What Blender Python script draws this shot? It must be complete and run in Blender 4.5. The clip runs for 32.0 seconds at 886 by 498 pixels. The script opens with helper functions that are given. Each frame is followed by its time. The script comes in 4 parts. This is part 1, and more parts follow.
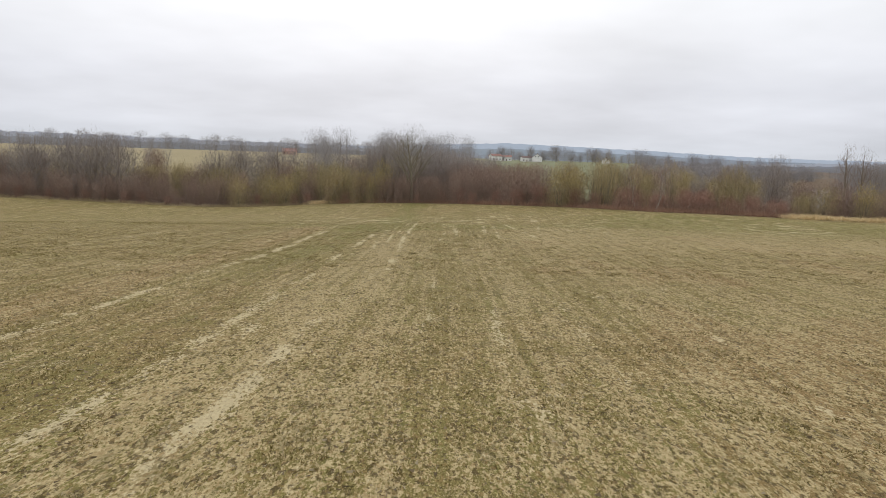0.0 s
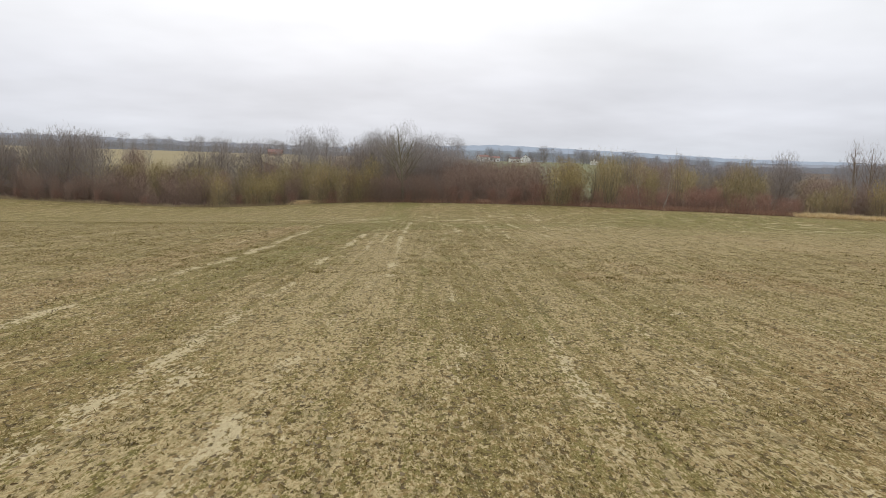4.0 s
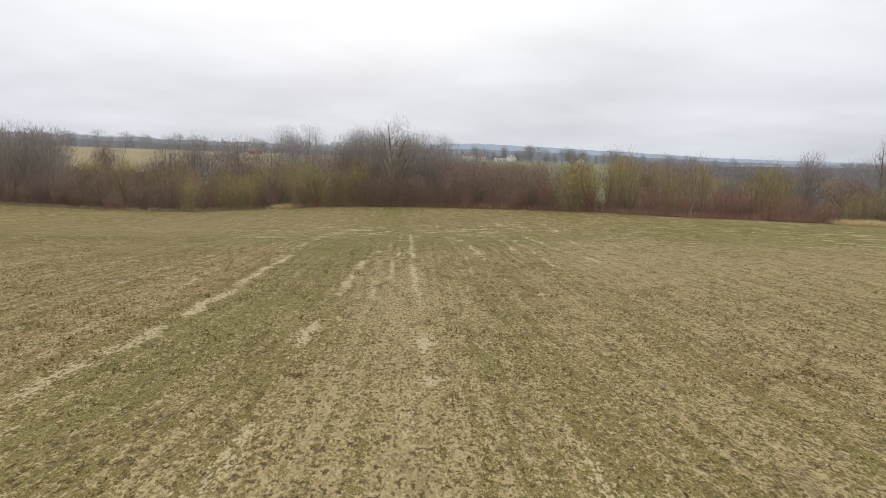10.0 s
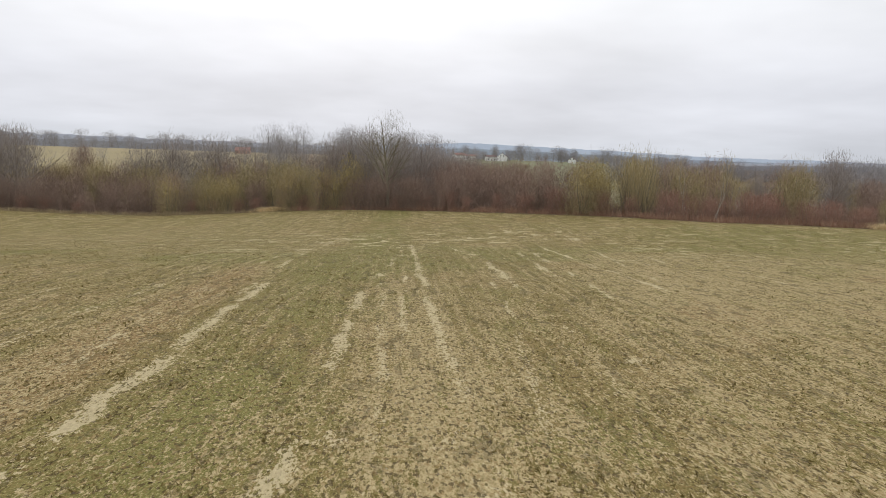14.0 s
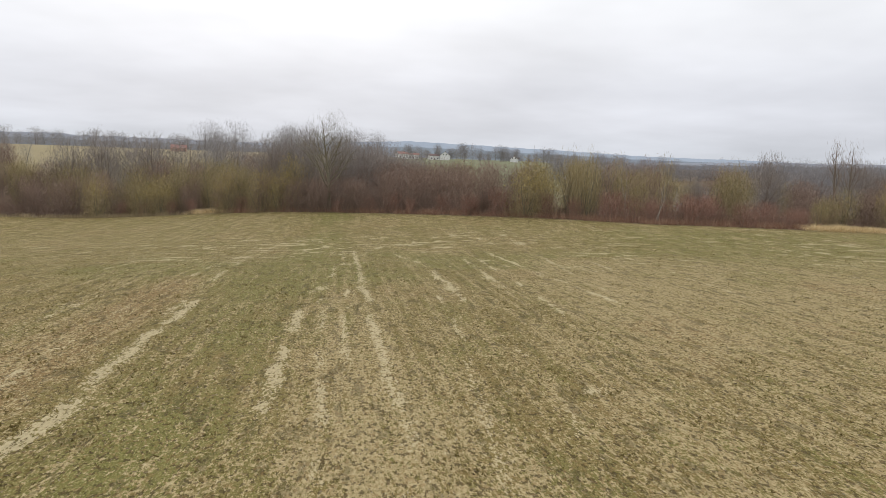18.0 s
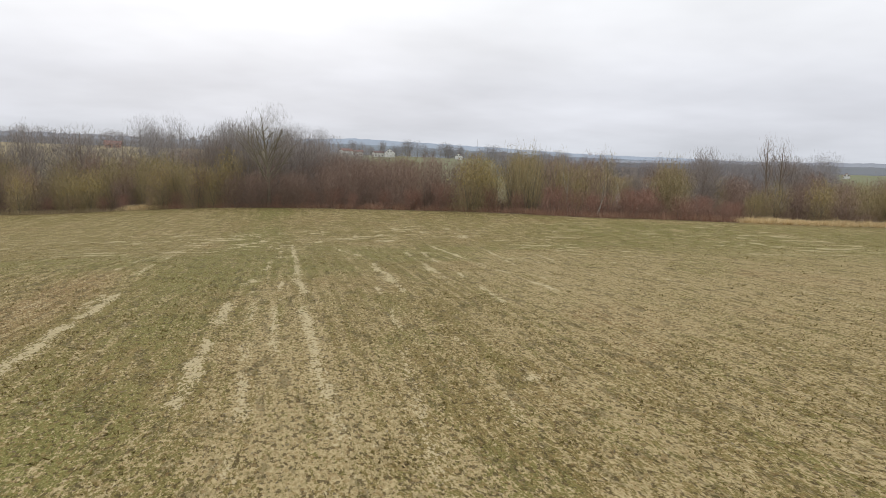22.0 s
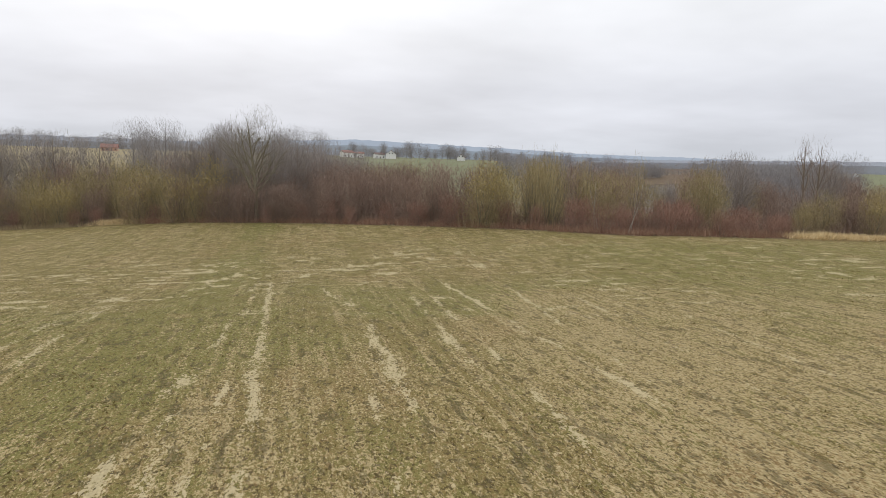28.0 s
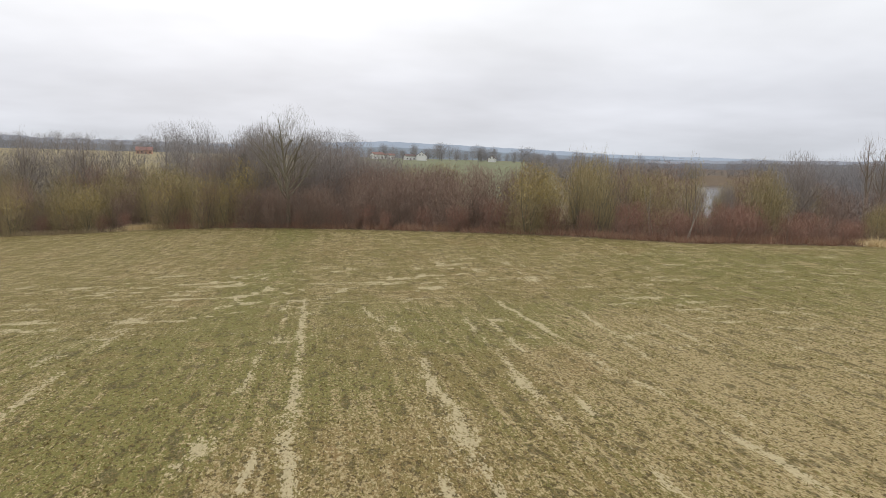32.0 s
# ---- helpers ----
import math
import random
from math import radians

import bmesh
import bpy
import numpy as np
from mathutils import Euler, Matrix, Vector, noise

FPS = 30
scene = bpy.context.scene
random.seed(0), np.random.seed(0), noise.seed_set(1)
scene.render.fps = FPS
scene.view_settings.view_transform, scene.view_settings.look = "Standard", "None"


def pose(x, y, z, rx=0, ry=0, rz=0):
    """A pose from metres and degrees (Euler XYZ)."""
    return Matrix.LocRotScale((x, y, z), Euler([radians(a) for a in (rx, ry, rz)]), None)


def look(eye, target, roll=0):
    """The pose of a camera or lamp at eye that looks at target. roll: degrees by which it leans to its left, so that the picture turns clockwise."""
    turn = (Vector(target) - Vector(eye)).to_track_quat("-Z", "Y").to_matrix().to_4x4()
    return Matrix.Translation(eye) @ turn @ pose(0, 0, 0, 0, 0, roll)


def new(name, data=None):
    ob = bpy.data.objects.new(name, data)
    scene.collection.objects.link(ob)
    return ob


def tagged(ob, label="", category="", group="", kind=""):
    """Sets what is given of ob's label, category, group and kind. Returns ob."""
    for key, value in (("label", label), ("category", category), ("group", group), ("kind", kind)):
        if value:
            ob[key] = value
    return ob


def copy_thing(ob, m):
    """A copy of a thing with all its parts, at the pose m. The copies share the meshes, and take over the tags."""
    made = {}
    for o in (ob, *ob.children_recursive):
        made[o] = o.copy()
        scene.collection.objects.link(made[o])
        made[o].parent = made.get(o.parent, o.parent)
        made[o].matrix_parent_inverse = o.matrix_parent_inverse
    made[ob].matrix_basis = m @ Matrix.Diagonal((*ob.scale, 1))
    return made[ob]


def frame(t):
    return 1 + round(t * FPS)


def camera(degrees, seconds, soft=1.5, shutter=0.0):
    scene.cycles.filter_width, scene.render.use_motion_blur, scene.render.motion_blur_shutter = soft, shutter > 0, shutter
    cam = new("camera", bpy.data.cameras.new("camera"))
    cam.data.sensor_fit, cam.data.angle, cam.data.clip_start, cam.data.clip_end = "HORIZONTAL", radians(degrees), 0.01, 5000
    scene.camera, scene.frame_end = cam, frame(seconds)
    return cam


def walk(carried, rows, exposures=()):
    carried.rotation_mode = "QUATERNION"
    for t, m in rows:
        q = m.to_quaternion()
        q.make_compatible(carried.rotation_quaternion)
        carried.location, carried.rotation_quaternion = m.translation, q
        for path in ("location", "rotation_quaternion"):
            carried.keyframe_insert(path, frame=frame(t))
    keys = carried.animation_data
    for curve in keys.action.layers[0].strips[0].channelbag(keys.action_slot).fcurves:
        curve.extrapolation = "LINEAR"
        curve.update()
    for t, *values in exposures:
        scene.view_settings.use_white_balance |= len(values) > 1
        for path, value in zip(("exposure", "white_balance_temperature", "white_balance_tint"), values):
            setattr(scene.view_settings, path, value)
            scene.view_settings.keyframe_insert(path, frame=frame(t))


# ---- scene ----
cam = camera(65.5, 32.0, soft=0.85)
# seconds, eye x, y, z, yaw (to the left), pitch, lean
PATH = [
    (0, 0.000, 0.000, 4.000, 0.20, -7.43, 1.81),
    (0.5, -0.156, 2.034, 3.817, -0.02, -7.42, 1.86),
    (1, -0.342, 3.916, 3.679, -0.29, -7.33, 1.83),
    (1.5, -0.559, 4.665, 3.636, -0.57, -7.28, 1.80),
    (2, -0.733, 4.763, 3.550, -0.73, -7.25, 1.79),
    (2.5, -0.833, 4.848, 3.365, -0.75, -7.23, 1.77),
    (4.5, -1.285, 8.417, 2.976, -0.99, -7.24, 1.76),
    (5, -1.480, 9.929, 3.026, -1.13, -7.26, 1.76),
    (5.5, -1.724, 11.613, 3.071, -1.33, -7.24, 1.76),
    (6, -2.011, 13.204, 3.094, -1.52, -7.25, 1.77),
    (6.5, -2.310, 14.746, 3.136, -1.67, -7.20, 1.77),
    (7, -2.582, 15.717, 3.201, -1.80, -7.16, 1.74),
    (7.5, -2.777, 15.999, 3.219, -1.91, -7.16, 1.74),
    (8, -2.861, 16.066, 3.214, -1.98, -7.19, 1.74),
    (8.5, -2.925, 16.318, 3.167, -2.03, -7.20, 1.72),
    (9, -2.986, 16.990, 3.135, -2.10, -7.23, 1.76),
    (9.5, -3.085, 18.110, 3.143, -2.21, -7.28, 1.80),
    (10, -3.232, 19.580, 3.206, -2.33, -7.30, 1.84),
    (10.5, -3.367, 21.085, 3.263, -2.43, -7.33, 1.85),
    (11, -3.510, 22.892, 3.323, -2.55, -7.31, 1.80),
    (11.5, -3.637, 24.646, 3.345, -2.62, -7.29, 1.70),
    (12, -3.799, 26.317, 3.264, -2.72, -7.32, 1.75),
    (12.5, -4.014, 27.788, 3.257, -2.85, -7.33, 1.77),
    (13, -4.205, 28.600, 3.236, -2.89, -7.32, 1.78),
    (13.5, -4.319, 28.803, 3.188, -3.00, -7.31, 1.75),
    (14, -4.325, 28.924, 3.149, -3.23, -7.32, 1.75),
    (14.5, -4.258, 29.012, 3.114, -4.01, -7.31, 1.76),
    (15, -4.181, 29.123, 3.074, -5.81, -7.29, 1.86),
    (15.5, -4.185, 29.173, 3.007, -6.89, -7.24, 1.87),
    (17.5, -4.248, 30.475, 3.528, -7.81, -7.32, 1.95),
    (18, -4.274, 30.507, 3.584, -7.97, -7.31, 1.96),
    (18.5, -4.207, 30.434, 3.469, -8.02, -7.36, 1.91),
    (19, -4.082, 30.502, 3.341, -8.14, -7.38, 1.88),
    (19.5, -4.023, 30.598, 3.246, -10.70, -7.31, 1.97),
    (20, -4.037, 30.604, 3.191, -11.56, -7.29, 2.01),
    (20.5, -4.072, 30.522, 3.156, -11.89, -7.26, 2.02),
    (21, -4.095, 30.475, 3.087, -12.14, -7.26, 2.02),
    (21.5, -4.039, 30.666, 3.075, -12.37, -7.30, 2.04),
    (22, -3.817, 31.318, 3.102, -12.52, -7.35, 2.03),
    (22.5, -3.490, 32.367, 3.223, -12.58, -7.35, 1.98),
    (23, -3.118, 33.477, 3.352, -12.57, -7.34, 1.94),
    (23.5, -2.757, 34.545, 3.467, -12.55, -7.33, 1.94),
    (24, -2.426, 35.581, 3.566, -12.53, -7.32, 1.89),
    (24.5, -2.127, 36.699, 3.660, -12.47, -7.30, 1.90),
    (25, -1.932, 37.829, 3.778, -12.48, -7.33, 1.86),
    (25.5, -1.781, 39.043, 3.842, -12.52, -7.34, 1.82),
    (27.5, -2.111, 42.088, 4.080, -12.45, -7.30, 1.71),
    (28, -2.292, 42.545, 4.109, -12.37, -7.32, 1.72),
    (28.5, -2.434, 42.970, 4.122, -12.26, -7.34, 1.65),
    (29, -2.550, 43.461, 4.144, -12.15, -7.36, 1.65),
    (29.5, -2.630, 44.157, 4.149, -12.07, -7.36, 1.63),
    (30, -2.657, 44.954, 4.172, -11.94, -7.36, 1.60),
    (30.5, -2.676, 46.081, 4.226, -11.88, -7.36, 1.59),
    (31, -2.683, 47.082, 4.256, -11.41, -7.30, 1.57),
    (31.5, -2.650, 47.453, 4.225, -10.13, -7.27, 1.48),
    (32, -2.641, 47.601, 4.149, -9.91, -7.27, 1.49),
]


def drone(x, y, z, yaw, pitch, lean):
    a, b = radians(yaw), radians(pitch)
    way = (-math.sin(a) * math.cos(b), math.cos(a) * math.cos(b), math.sin(b))
    return look((x, y, z), (x + way[0], y + way[1], z + way[2]), lean)


walk(cam, [(t, drone(*row)) for t, *row in PATH])

# == world ==
world = bpy.data.worlds.new("overcast_sky")
scene.world = world
world.use_nodes = True
SUN_ELEVATION, SUN_AZIMUTH = radians(32), radians(-6.5)


def build_sky():
    nt = world.node_tree
    nt.nodes.clear()
    add, link = nt.nodes.new, nt.links.new
    out, back = add("ShaderNodeOutputWorld"), add("ShaderNodeBackground")
    sky = add("ShaderNodeTexSky")
    sky.sky_type, sky.sun_disc = "NISHITA", False
    sky.sun_elevation, sky.sun_rotation = SUN_ELEVATION, SUN_AZIMUTH
    sky.air_density, sky.dust_density = 1.5, 4.0
    coord, split = add("ShaderNodeTexCoord"), add("ShaderNodeSeparateXYZ")
    link(coord.outputs["Generated"], split.inputs[0])

    def maths(op, a, b=None, clamp=False):
        n = add("ShaderNodeMath")
        n.operation, n.use_clamp = op, clamp
        for i, v in enumerate((a, b)):
            if isinstance(v, (int, float)):
                n.inputs[i].default_value = v
            elif v is not None:
                link(v, n.inputs[i])
        return n.outputs[0]

    # cloud deck seen in perspective: direction divided by its height
    high = maths("ADD", maths("MAXIMUM", split.outputs[2], 0.0), 0.16)
    flat = add("ShaderNodeCombineXYZ")
    link(maths("DIVIDE", split.outputs[0], high), flat.inputs[0])
    link(maths("DIVIDE", split.outputs[1], high), flat.inputs[1])
    big = add("ShaderNodeTexNoise")
    big.inputs["Scale"].default_value, big.inputs["Detail"].default_value = 0.8, 4.0
    big.inputs["Roughness"].default_value = 0.5
    link(flat.outputs[0], big.inputs["Vector"])
    # the deck is thinnest high up in front, where the sun stands
    ramp = add("ShaderNodeValToRGB")
    el = ramp.color_ramp.elements
    el[0].position, el[0].color = 0.0, (0.66, 0.694, 0.753, 1)
    el[1].position, el[1].color = 1.0, (1.0, 1.026, 1.079, 1)
    for place, c in ((0.05, (0.71, 0.734, 0.799, 1)), (0.10, (0.74, 0.760, 0.825, 1)), (0.16, (0.84, 0.855, 0.906, 1)), (0.22, (0.97, 0.986, 1.028, 1)), (0.35, (1.10, 1.117, 1.150, 1))):
        e = el.new(place)
        e.color = c
    link(maths("MAXIMUM", split.outputs[2], 0.0), ramp.inputs[0])
    shade = add("ShaderNodeMapRange")
    shade.inputs[1].default_value, shade.inputs[2].default_value = 0.3, 0.7
    shade.inputs[3].default_value, shade.inputs[4].default_value = 0.88, 1.12
    link(big.outputs["Fac"], shade.inputs[0])
    aim = add("ShaderNodeVectorMath")
    aim.operation = "DOT_PRODUCT"
    aim.inputs[1].default_value = (math.sin(SUN_AZIMUTH) * math.cos(SUN_ELEVATION), math.cos(SUN_AZIMUTH) * math.cos(SUN_ELEVATION), math.sin(SUN_ELEVATION))
    link(coord.outputs["Generated"], aim.inputs[0])
    glow = add("ShaderNodeMapRange")
    glow.interpolation_type = "SMOOTHSTEP"
    for k, v in enumerate((0.86, 1.0, 1.0, 1.3)):
        glow.inputs[k + 1].default_value = v
    link(aim.outputs["Value"], glow.inputs[0])
    cloud = add("ShaderNodeVectorMath")
    cloud.operation = "SCALE"
    link(ramp.outputs[0], cloud.inputs[0])
    link(maths("MULTIPLY", shade.outputs[0], glow.outputs[0]), cloud.inputs["Scale"])
    thin = add("ShaderNodeMix")
    thin.data_type = "RGBA"
    thin.inputs[0].default_value = 0.97
    faint = add("ShaderNodeVectorMath")
    faint.operation = "SCALE"
    faint.inputs["Scale"].default_value = 0.1
    link(sky.outputs[0], faint.inputs[0])
    link(faint.outputs[0], thin.inputs[6])
    link(cloud.outputs[0], thin.inputs[7])
    link(thin.outputs[2], back.inputs[0])
    back.inputs[1].default_value = 1.0
    link(back.outputs[0], out.inputs[0])


build_sky()
sun = new("sun", bpy.data.lights.new("sun", "SUN"))
sun.data.energy, sun.data.angle, sun.data.color = 0.6, radians(40), (1.0, 0.97, 0.92)
sun.matrix_world = look((40 * math.sin(SUN_AZIMUTH) * math.cos(SUN_ELEVATION), 40 * math.cos(SUN_AZIMUTH) * math.cos(SUN_ELEVATION), 40 * math.sin(SUN_ELEVATION)), (0, 0, 0))
scene.view_settings.exposure = 0.0

# == materials ==


class Nodes:
    """Short way to wire a node material."""

    def __init__(self, name, rough=0.9, spec=0.25):
        self.m = bpy.data.materials.new(name)
        self.m.use_nodes = True
        self.t = self.m.node_tree
        self.bsdf = self.t.nodes["Principled BSDF"]
        self.bsdf.inputs["Roughness"].default_value = rough
        self.bsdf.inputs["Specular IOR Level"].default_value = spec
        self.co = self.t.nodes.new("ShaderNodeTexCoord").outputs["Object"]

    def put(self, sock, v):
        if isinstance(v, (int, float)):
            sock.default_value = v
        elif isinstance(v, tuple):
            sock.default_value = (*v, 1.0) if len(sock.default_value) == 4 and len(v) == 3 else v
        else:
            self.t.links.new(v, sock)

    def noise(self, scale, detail=4.0, rough=0.55, stretch=(1, 1, 1), vec=None, out="Fac", distort=0.0):
        mp = self.t.nodes.new("ShaderNodeMapping")
        mp.inputs["Scale"].default_value = stretch
        self.put(mp.inputs["Vector"], vec or self.co)
        n = self.t.nodes.new("ShaderNodeTexNoise")
        for k, v in (("Scale", scale), ("Detail", detail), ("Roughness", rough), ("Distortion", distort)):
            n.inputs[k].default_value = v
        self.put(n.inputs["Vector"], mp.outputs[0])
        return n.outputs[out]

    def voronoi(self, scale, stretch=(1, 1, 1), out="Distance"):
        mp = self.t.nodes.new("ShaderNodeMapping")
        mp.inputs["Scale"].default_value = stretch
        self.put(mp.inputs["Vector"], self.co)
        n = self.t.nodes.new("ShaderNodeTexVoronoi")
        n.inputs["Scale"].default_value = scale
        self.put(n.inputs["Vector"], mp.outputs[0])
        return n.outputs[out]

    def attr(self, name):
        n = self.t.nodes.new("ShaderNodeAttribute")
        n.attribute_name = name
        return n.outputs["Fac"]

    def math(self, op, a, b=0.0, clamp=False):
        n = self.t.nodes.new("ShaderNodeMath")
        n.operation, n.use_clamp = op, clamp
        self.put(n.inputs[0], a)
        self.put(n.inputs[1], b)
        return n.outputs[0]

    def span(self, v, a, b, c=0.0, d=1.0, smooth=True):
        n = self.t.nodes.new("ShaderNodeMapRange")
        n.interpolation_type = "SMOOTHSTEP" if smooth else "LINEAR"
        for i, x in enumerate((v, a, b, c, d)):
            self.put(n.inputs[i], x)
        return n.outputs[0]

    def mix(self, f, a, b, blend="MIX"):
        n = self.t.nodes.new("ShaderNodeMix")
        n.data_type, n.blend_type = "RGBA", blend
        self.put(n.inputs[0], f)
        self.put(n.inputs[6], a)
        self.put(n.inputs[7], b)
        return n.outputs[2]

    def random(self):
        return self.t.nodes.new("ShaderNodeObjectInfo").outputs["Random"]

    def island(self):
        return self.t.nodes.new("ShaderNodeNewGeometry").outputs["Random Per Island"]

    def done(self, color, bump=None, strength=0.5, distance=0.05, rough=None):
        self.put(self.bsdf.inputs["Base Color"], color)
        if rough is not None:
            self.put(self.bsdf.inputs["Roughness"], rough)
        if bump is not None:
            b = self.t.nodes.new("ShaderNodeBump")
            b.inputs["Strength"].default_value, b.inputs["Distance"].default_value = strength, distance
            self.put(b.inputs["Height"], bump)
            self.t.links.new(b.outputs[0], self.bsdf.inputs["Normal"])
        return self.m


def ground_material():
    n = Nodes("field_and_meadow_ground", 0.95, 0.1)
    bare, lush, russet, sparse = n.attr("bare"), n.attr("lush"), n.attr("russet"), n.attr("sparse")
    litter, straw, grass = n.attr("litter"), n.attr("straw"), n.attr("grass")
    clump = n.noise(7.5, 4.0, 0.68, (1.0, 0.5, 1.0))
    fine = n.noise(18.0, 2.0, 0.6, (1.0, 0.42, 1.0))
    grit = n.noise(34.0, 2.0, 0.6, (1.0, 0.5, 1.0))
    rows = n.noise(1.0, 2.0, 0.5, (5.2, 0.13, 1.0))
    lanes = n.noise(1.0, 2.0, 0.5, (1.5, 0.05, 1.0))
    mottle = n.noise(1.6, 4.0, 0.6, (1.0, 0.4, 1.0))
    patch = n.noise(0.5, 3.0, 0.6, (1.0, 0.4, 1.0))
    tint = n.noise(1.1, 4.0, 0.6, (1.0, 0.3, 1.0), distort=0.3)
    # drill rows a third of a metre apart, broken up along their run
    across = n.t.nodes.new("ShaderNodeSeparateXYZ")
    n.put(across.inputs[0], n.co)
    drill = n.math("SINE", n.math("ADD", n.math("MULTIPLY", across.outputs[0], 12.0), n.math("MULTIPLY", n.noise(0.16, 2.0, 0.5, (1.0, 0.3, 1.0)), 9.0)))
    drill = n.math("MULTIPLY", drill, n.span(n.noise(0.7, 3.0, 0.6, (1.0, 0.25, 1.0)), 0.42, 0.64, 0.0, 0.085))
    # the headland is worked across the rows
    turn = n.span(across.outputs[1], 74.0, 96.0)
    along_rows = n.math("SUBTRACT", 1.0, n.math("MULTIPLY", turn, 0.8))
    drill, rows = n.math("MULTIPLY", drill, along_rows), n.math("ADD", n.math("MULTIPLY", n.math("SUBTRACT", rows, 0.5), along_rows), 0.5)
    headland = n.math("ADD", n.math("MULTIPLY", n.math("SUBTRACT", n.noise(1.0, 3.0, 0.6, (0.7, 1.1, 1.0)), 0.5), turn), 0.5)
    # low winter cereal over pale, dried soil
    soil = n.mix(n.span(fine, 0.35, 0.65), (0.342, 0.264, 0.127), (0.495, 0.390, 0.204))
    leaf = n.mix(n.span(grit, 0.36, 0.64), (0.165, 0.124, 0.043), (0.305, 0.234, 0.092))
    fresh = n.mix(n.span(grit, 0.36, 0.64), (0.146, 0.136, 0.038), (0.264, 0.242, 0.078))
    leaf = n.mix(n.math("MAXIMUM", n.math("MULTIPLY", lush, 0.95), n.span(tint, 0.46, 0.62, 0.0, 0.6)), leaf, fresh)
    rust = n.mix(n.span(grit, 0.3, 0.7), (0.215, 0.130, 0.058), (0.37, 0.240, 0.115))
    leaf = n.mix(n.math("MULTIPLY", n.span(n.math("ADD", russet, n.math("MULTIPLY", mottle, 0.7)), 0.55, 0.95), 0.7), leaf, rust)
    v = 0.5
    for part_of, k in ((clump, 0.80), (fine, 0.75), (grit, 0.3), (rows, 0.26), (lanes, 0.34), (mottle, 0.28), (patch, 0.18), (headland, 0.9)):
        v = n.math("ADD", v, n.math("MULTIPLY", n.math("SUBTRACT", part_of, 0.5), k))
    v = n.math("ADD", n.math("ADD", v, drill), n.math("MULTIPLY", sparse, 0.10))
    v = n.math("SUBTRACT", v, n.math("MULTIPLY", lush, 0.045))
    field = n.mix(n.span(v, 0.46, 0.575), leaf, soil)
    # crust of bare soil, torn at its rim
    torn = n.math("ADD", n.math("MULTIPLY", n.math("SUBTRACT", mottle, 0.5), 0.8), n.math("ADD", n.math("MULTIPLY", n.math("SUBTRACT", clump, 0.5), 2.2), n.math("MULTIPLY", n.math("SUBTRACT", fine, 0.5), 1.6)))
    crust = n.math("MULTIPLY", n.span(n.math("ADD", bare, torn), 0.41, 0.66), 0.84)
    # shade in the gaps between the tussocks and clods a hand wide, painted dark
    shaded_gaps = n.noise(10.0, 2.0, 0.6, (1.0, 0.5, 1.0))
    field = n.mix(n.span(shaded_gaps, 0.55, 0.62, 0.0, 0.80), field, (0.078, 0.052, 0.021))
    # coarser specks of painted shade, stronger further up the field
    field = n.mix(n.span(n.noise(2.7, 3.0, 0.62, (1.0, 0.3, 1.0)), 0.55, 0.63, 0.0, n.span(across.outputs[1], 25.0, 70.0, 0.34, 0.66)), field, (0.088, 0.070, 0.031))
    field = n.mix(n.span(grit, 0.60, 0.68, 0.0, 0.5), field, (0.50, 0.42, 0.25))
    ochre = n.noise(12.0, 2.0, 0.6, (1.0, 0.55, 1.0), distort=0.4)
    field = n.mix(n.span(ochre, 0.54, 0.62, 0.0, 0.5), field, (0.270, 0.178, 0.072))
    field = n.mix(n.span(ochre, 0.44, 0.38, 0.0, 0.35), field, (0.185, 0.150, 0.050))
    chalky = n.mix(fine, (0.44, 0.355, 0.20), (0.63, 0.53, 0.322))
    field = n.mix(crust, field, chalky)
    # what lies past the field
    mould = n.mix(clump, (0.12, 0.088, 0.06), (0.23, 0.17, 0.115))
    dry = n.mix(n.noise(0.05, 5.0, 0.6), (0.26, 0.215, 0.120), (0.37, 0.305, 0.175))
    green = n.mix(n.noise(0.04, 4.0, 0.6), (0.17, 0.18, 0.10), (0.23, 0.235, 0.14))
    c = n.mix(litter, field, mould)
    c = n.mix(straw, c, dry)
    c = n.mix(grass, c, green)
    h = n.math("ADD", n.math("ADD", n.math("MULTIPLY", clump, 0.7), n.math("MULTIPLY", fine, 0.3)), n.math("MULTIPLY", shaded_gaps, -0.5))
    return n.done(c, h, 1.0, 0.16)


def twig_material(name, a, b, c=None):
    """Bark of thin twigs: one tone a plant, a lighter one here and there."""
    n = Nodes(name, 0.85, 0.2)
    col = n.mix(n.random(), a, b)
    col = n.mix(n.span(n.island(), 0.55, 1.0, 0.0, 0.7), col, c or tuple(min(1.0, 1.6 * v) for v in b))
    grain = n.noise(3.0, 3.0)
    return n.done(n.mix(n.span(grain, 0.3, 0.7, 0.0, 0.35), col, tuple(0.6 * v for v in a)))


def bark_material(name, a, b, spots=None):
    n = Nodes(name, 0.9, 0.2)
    col = n.mix(n.noise(5.0, 5.0, 0.6, (1, 1, 0.25)), a, b)
    if spots:
        col = n.mix(n.span(n.noise(2.2, 3.0, 0.6, (1, 1, 2.5)), 0.57, 0.66), col, spots)
    return n.done(col, n.noise(14.0, 4.0), 0.6, 0.02)


def plain_material(name, a, b, scale=2.0, rough=0.85, bump=0.02):
    n = Nodes(name, rough, 0.3)
    return n.done(n.mix(n.noise(scale, 5.0, 0.6), a, b), n.noise(scale * 6, 3.0), 0.4, bump)


def blade_material(name, tones):
    n = Nodes(name, 0.9, 0.15)
    r = n.island()
    col = n.mix(n.span(r, 0.15, 0.5), tones[0], tones[1])
    col = n.mix(n.span(r, 0.55, 0.95), col, tones[2])
    return n.done(col)


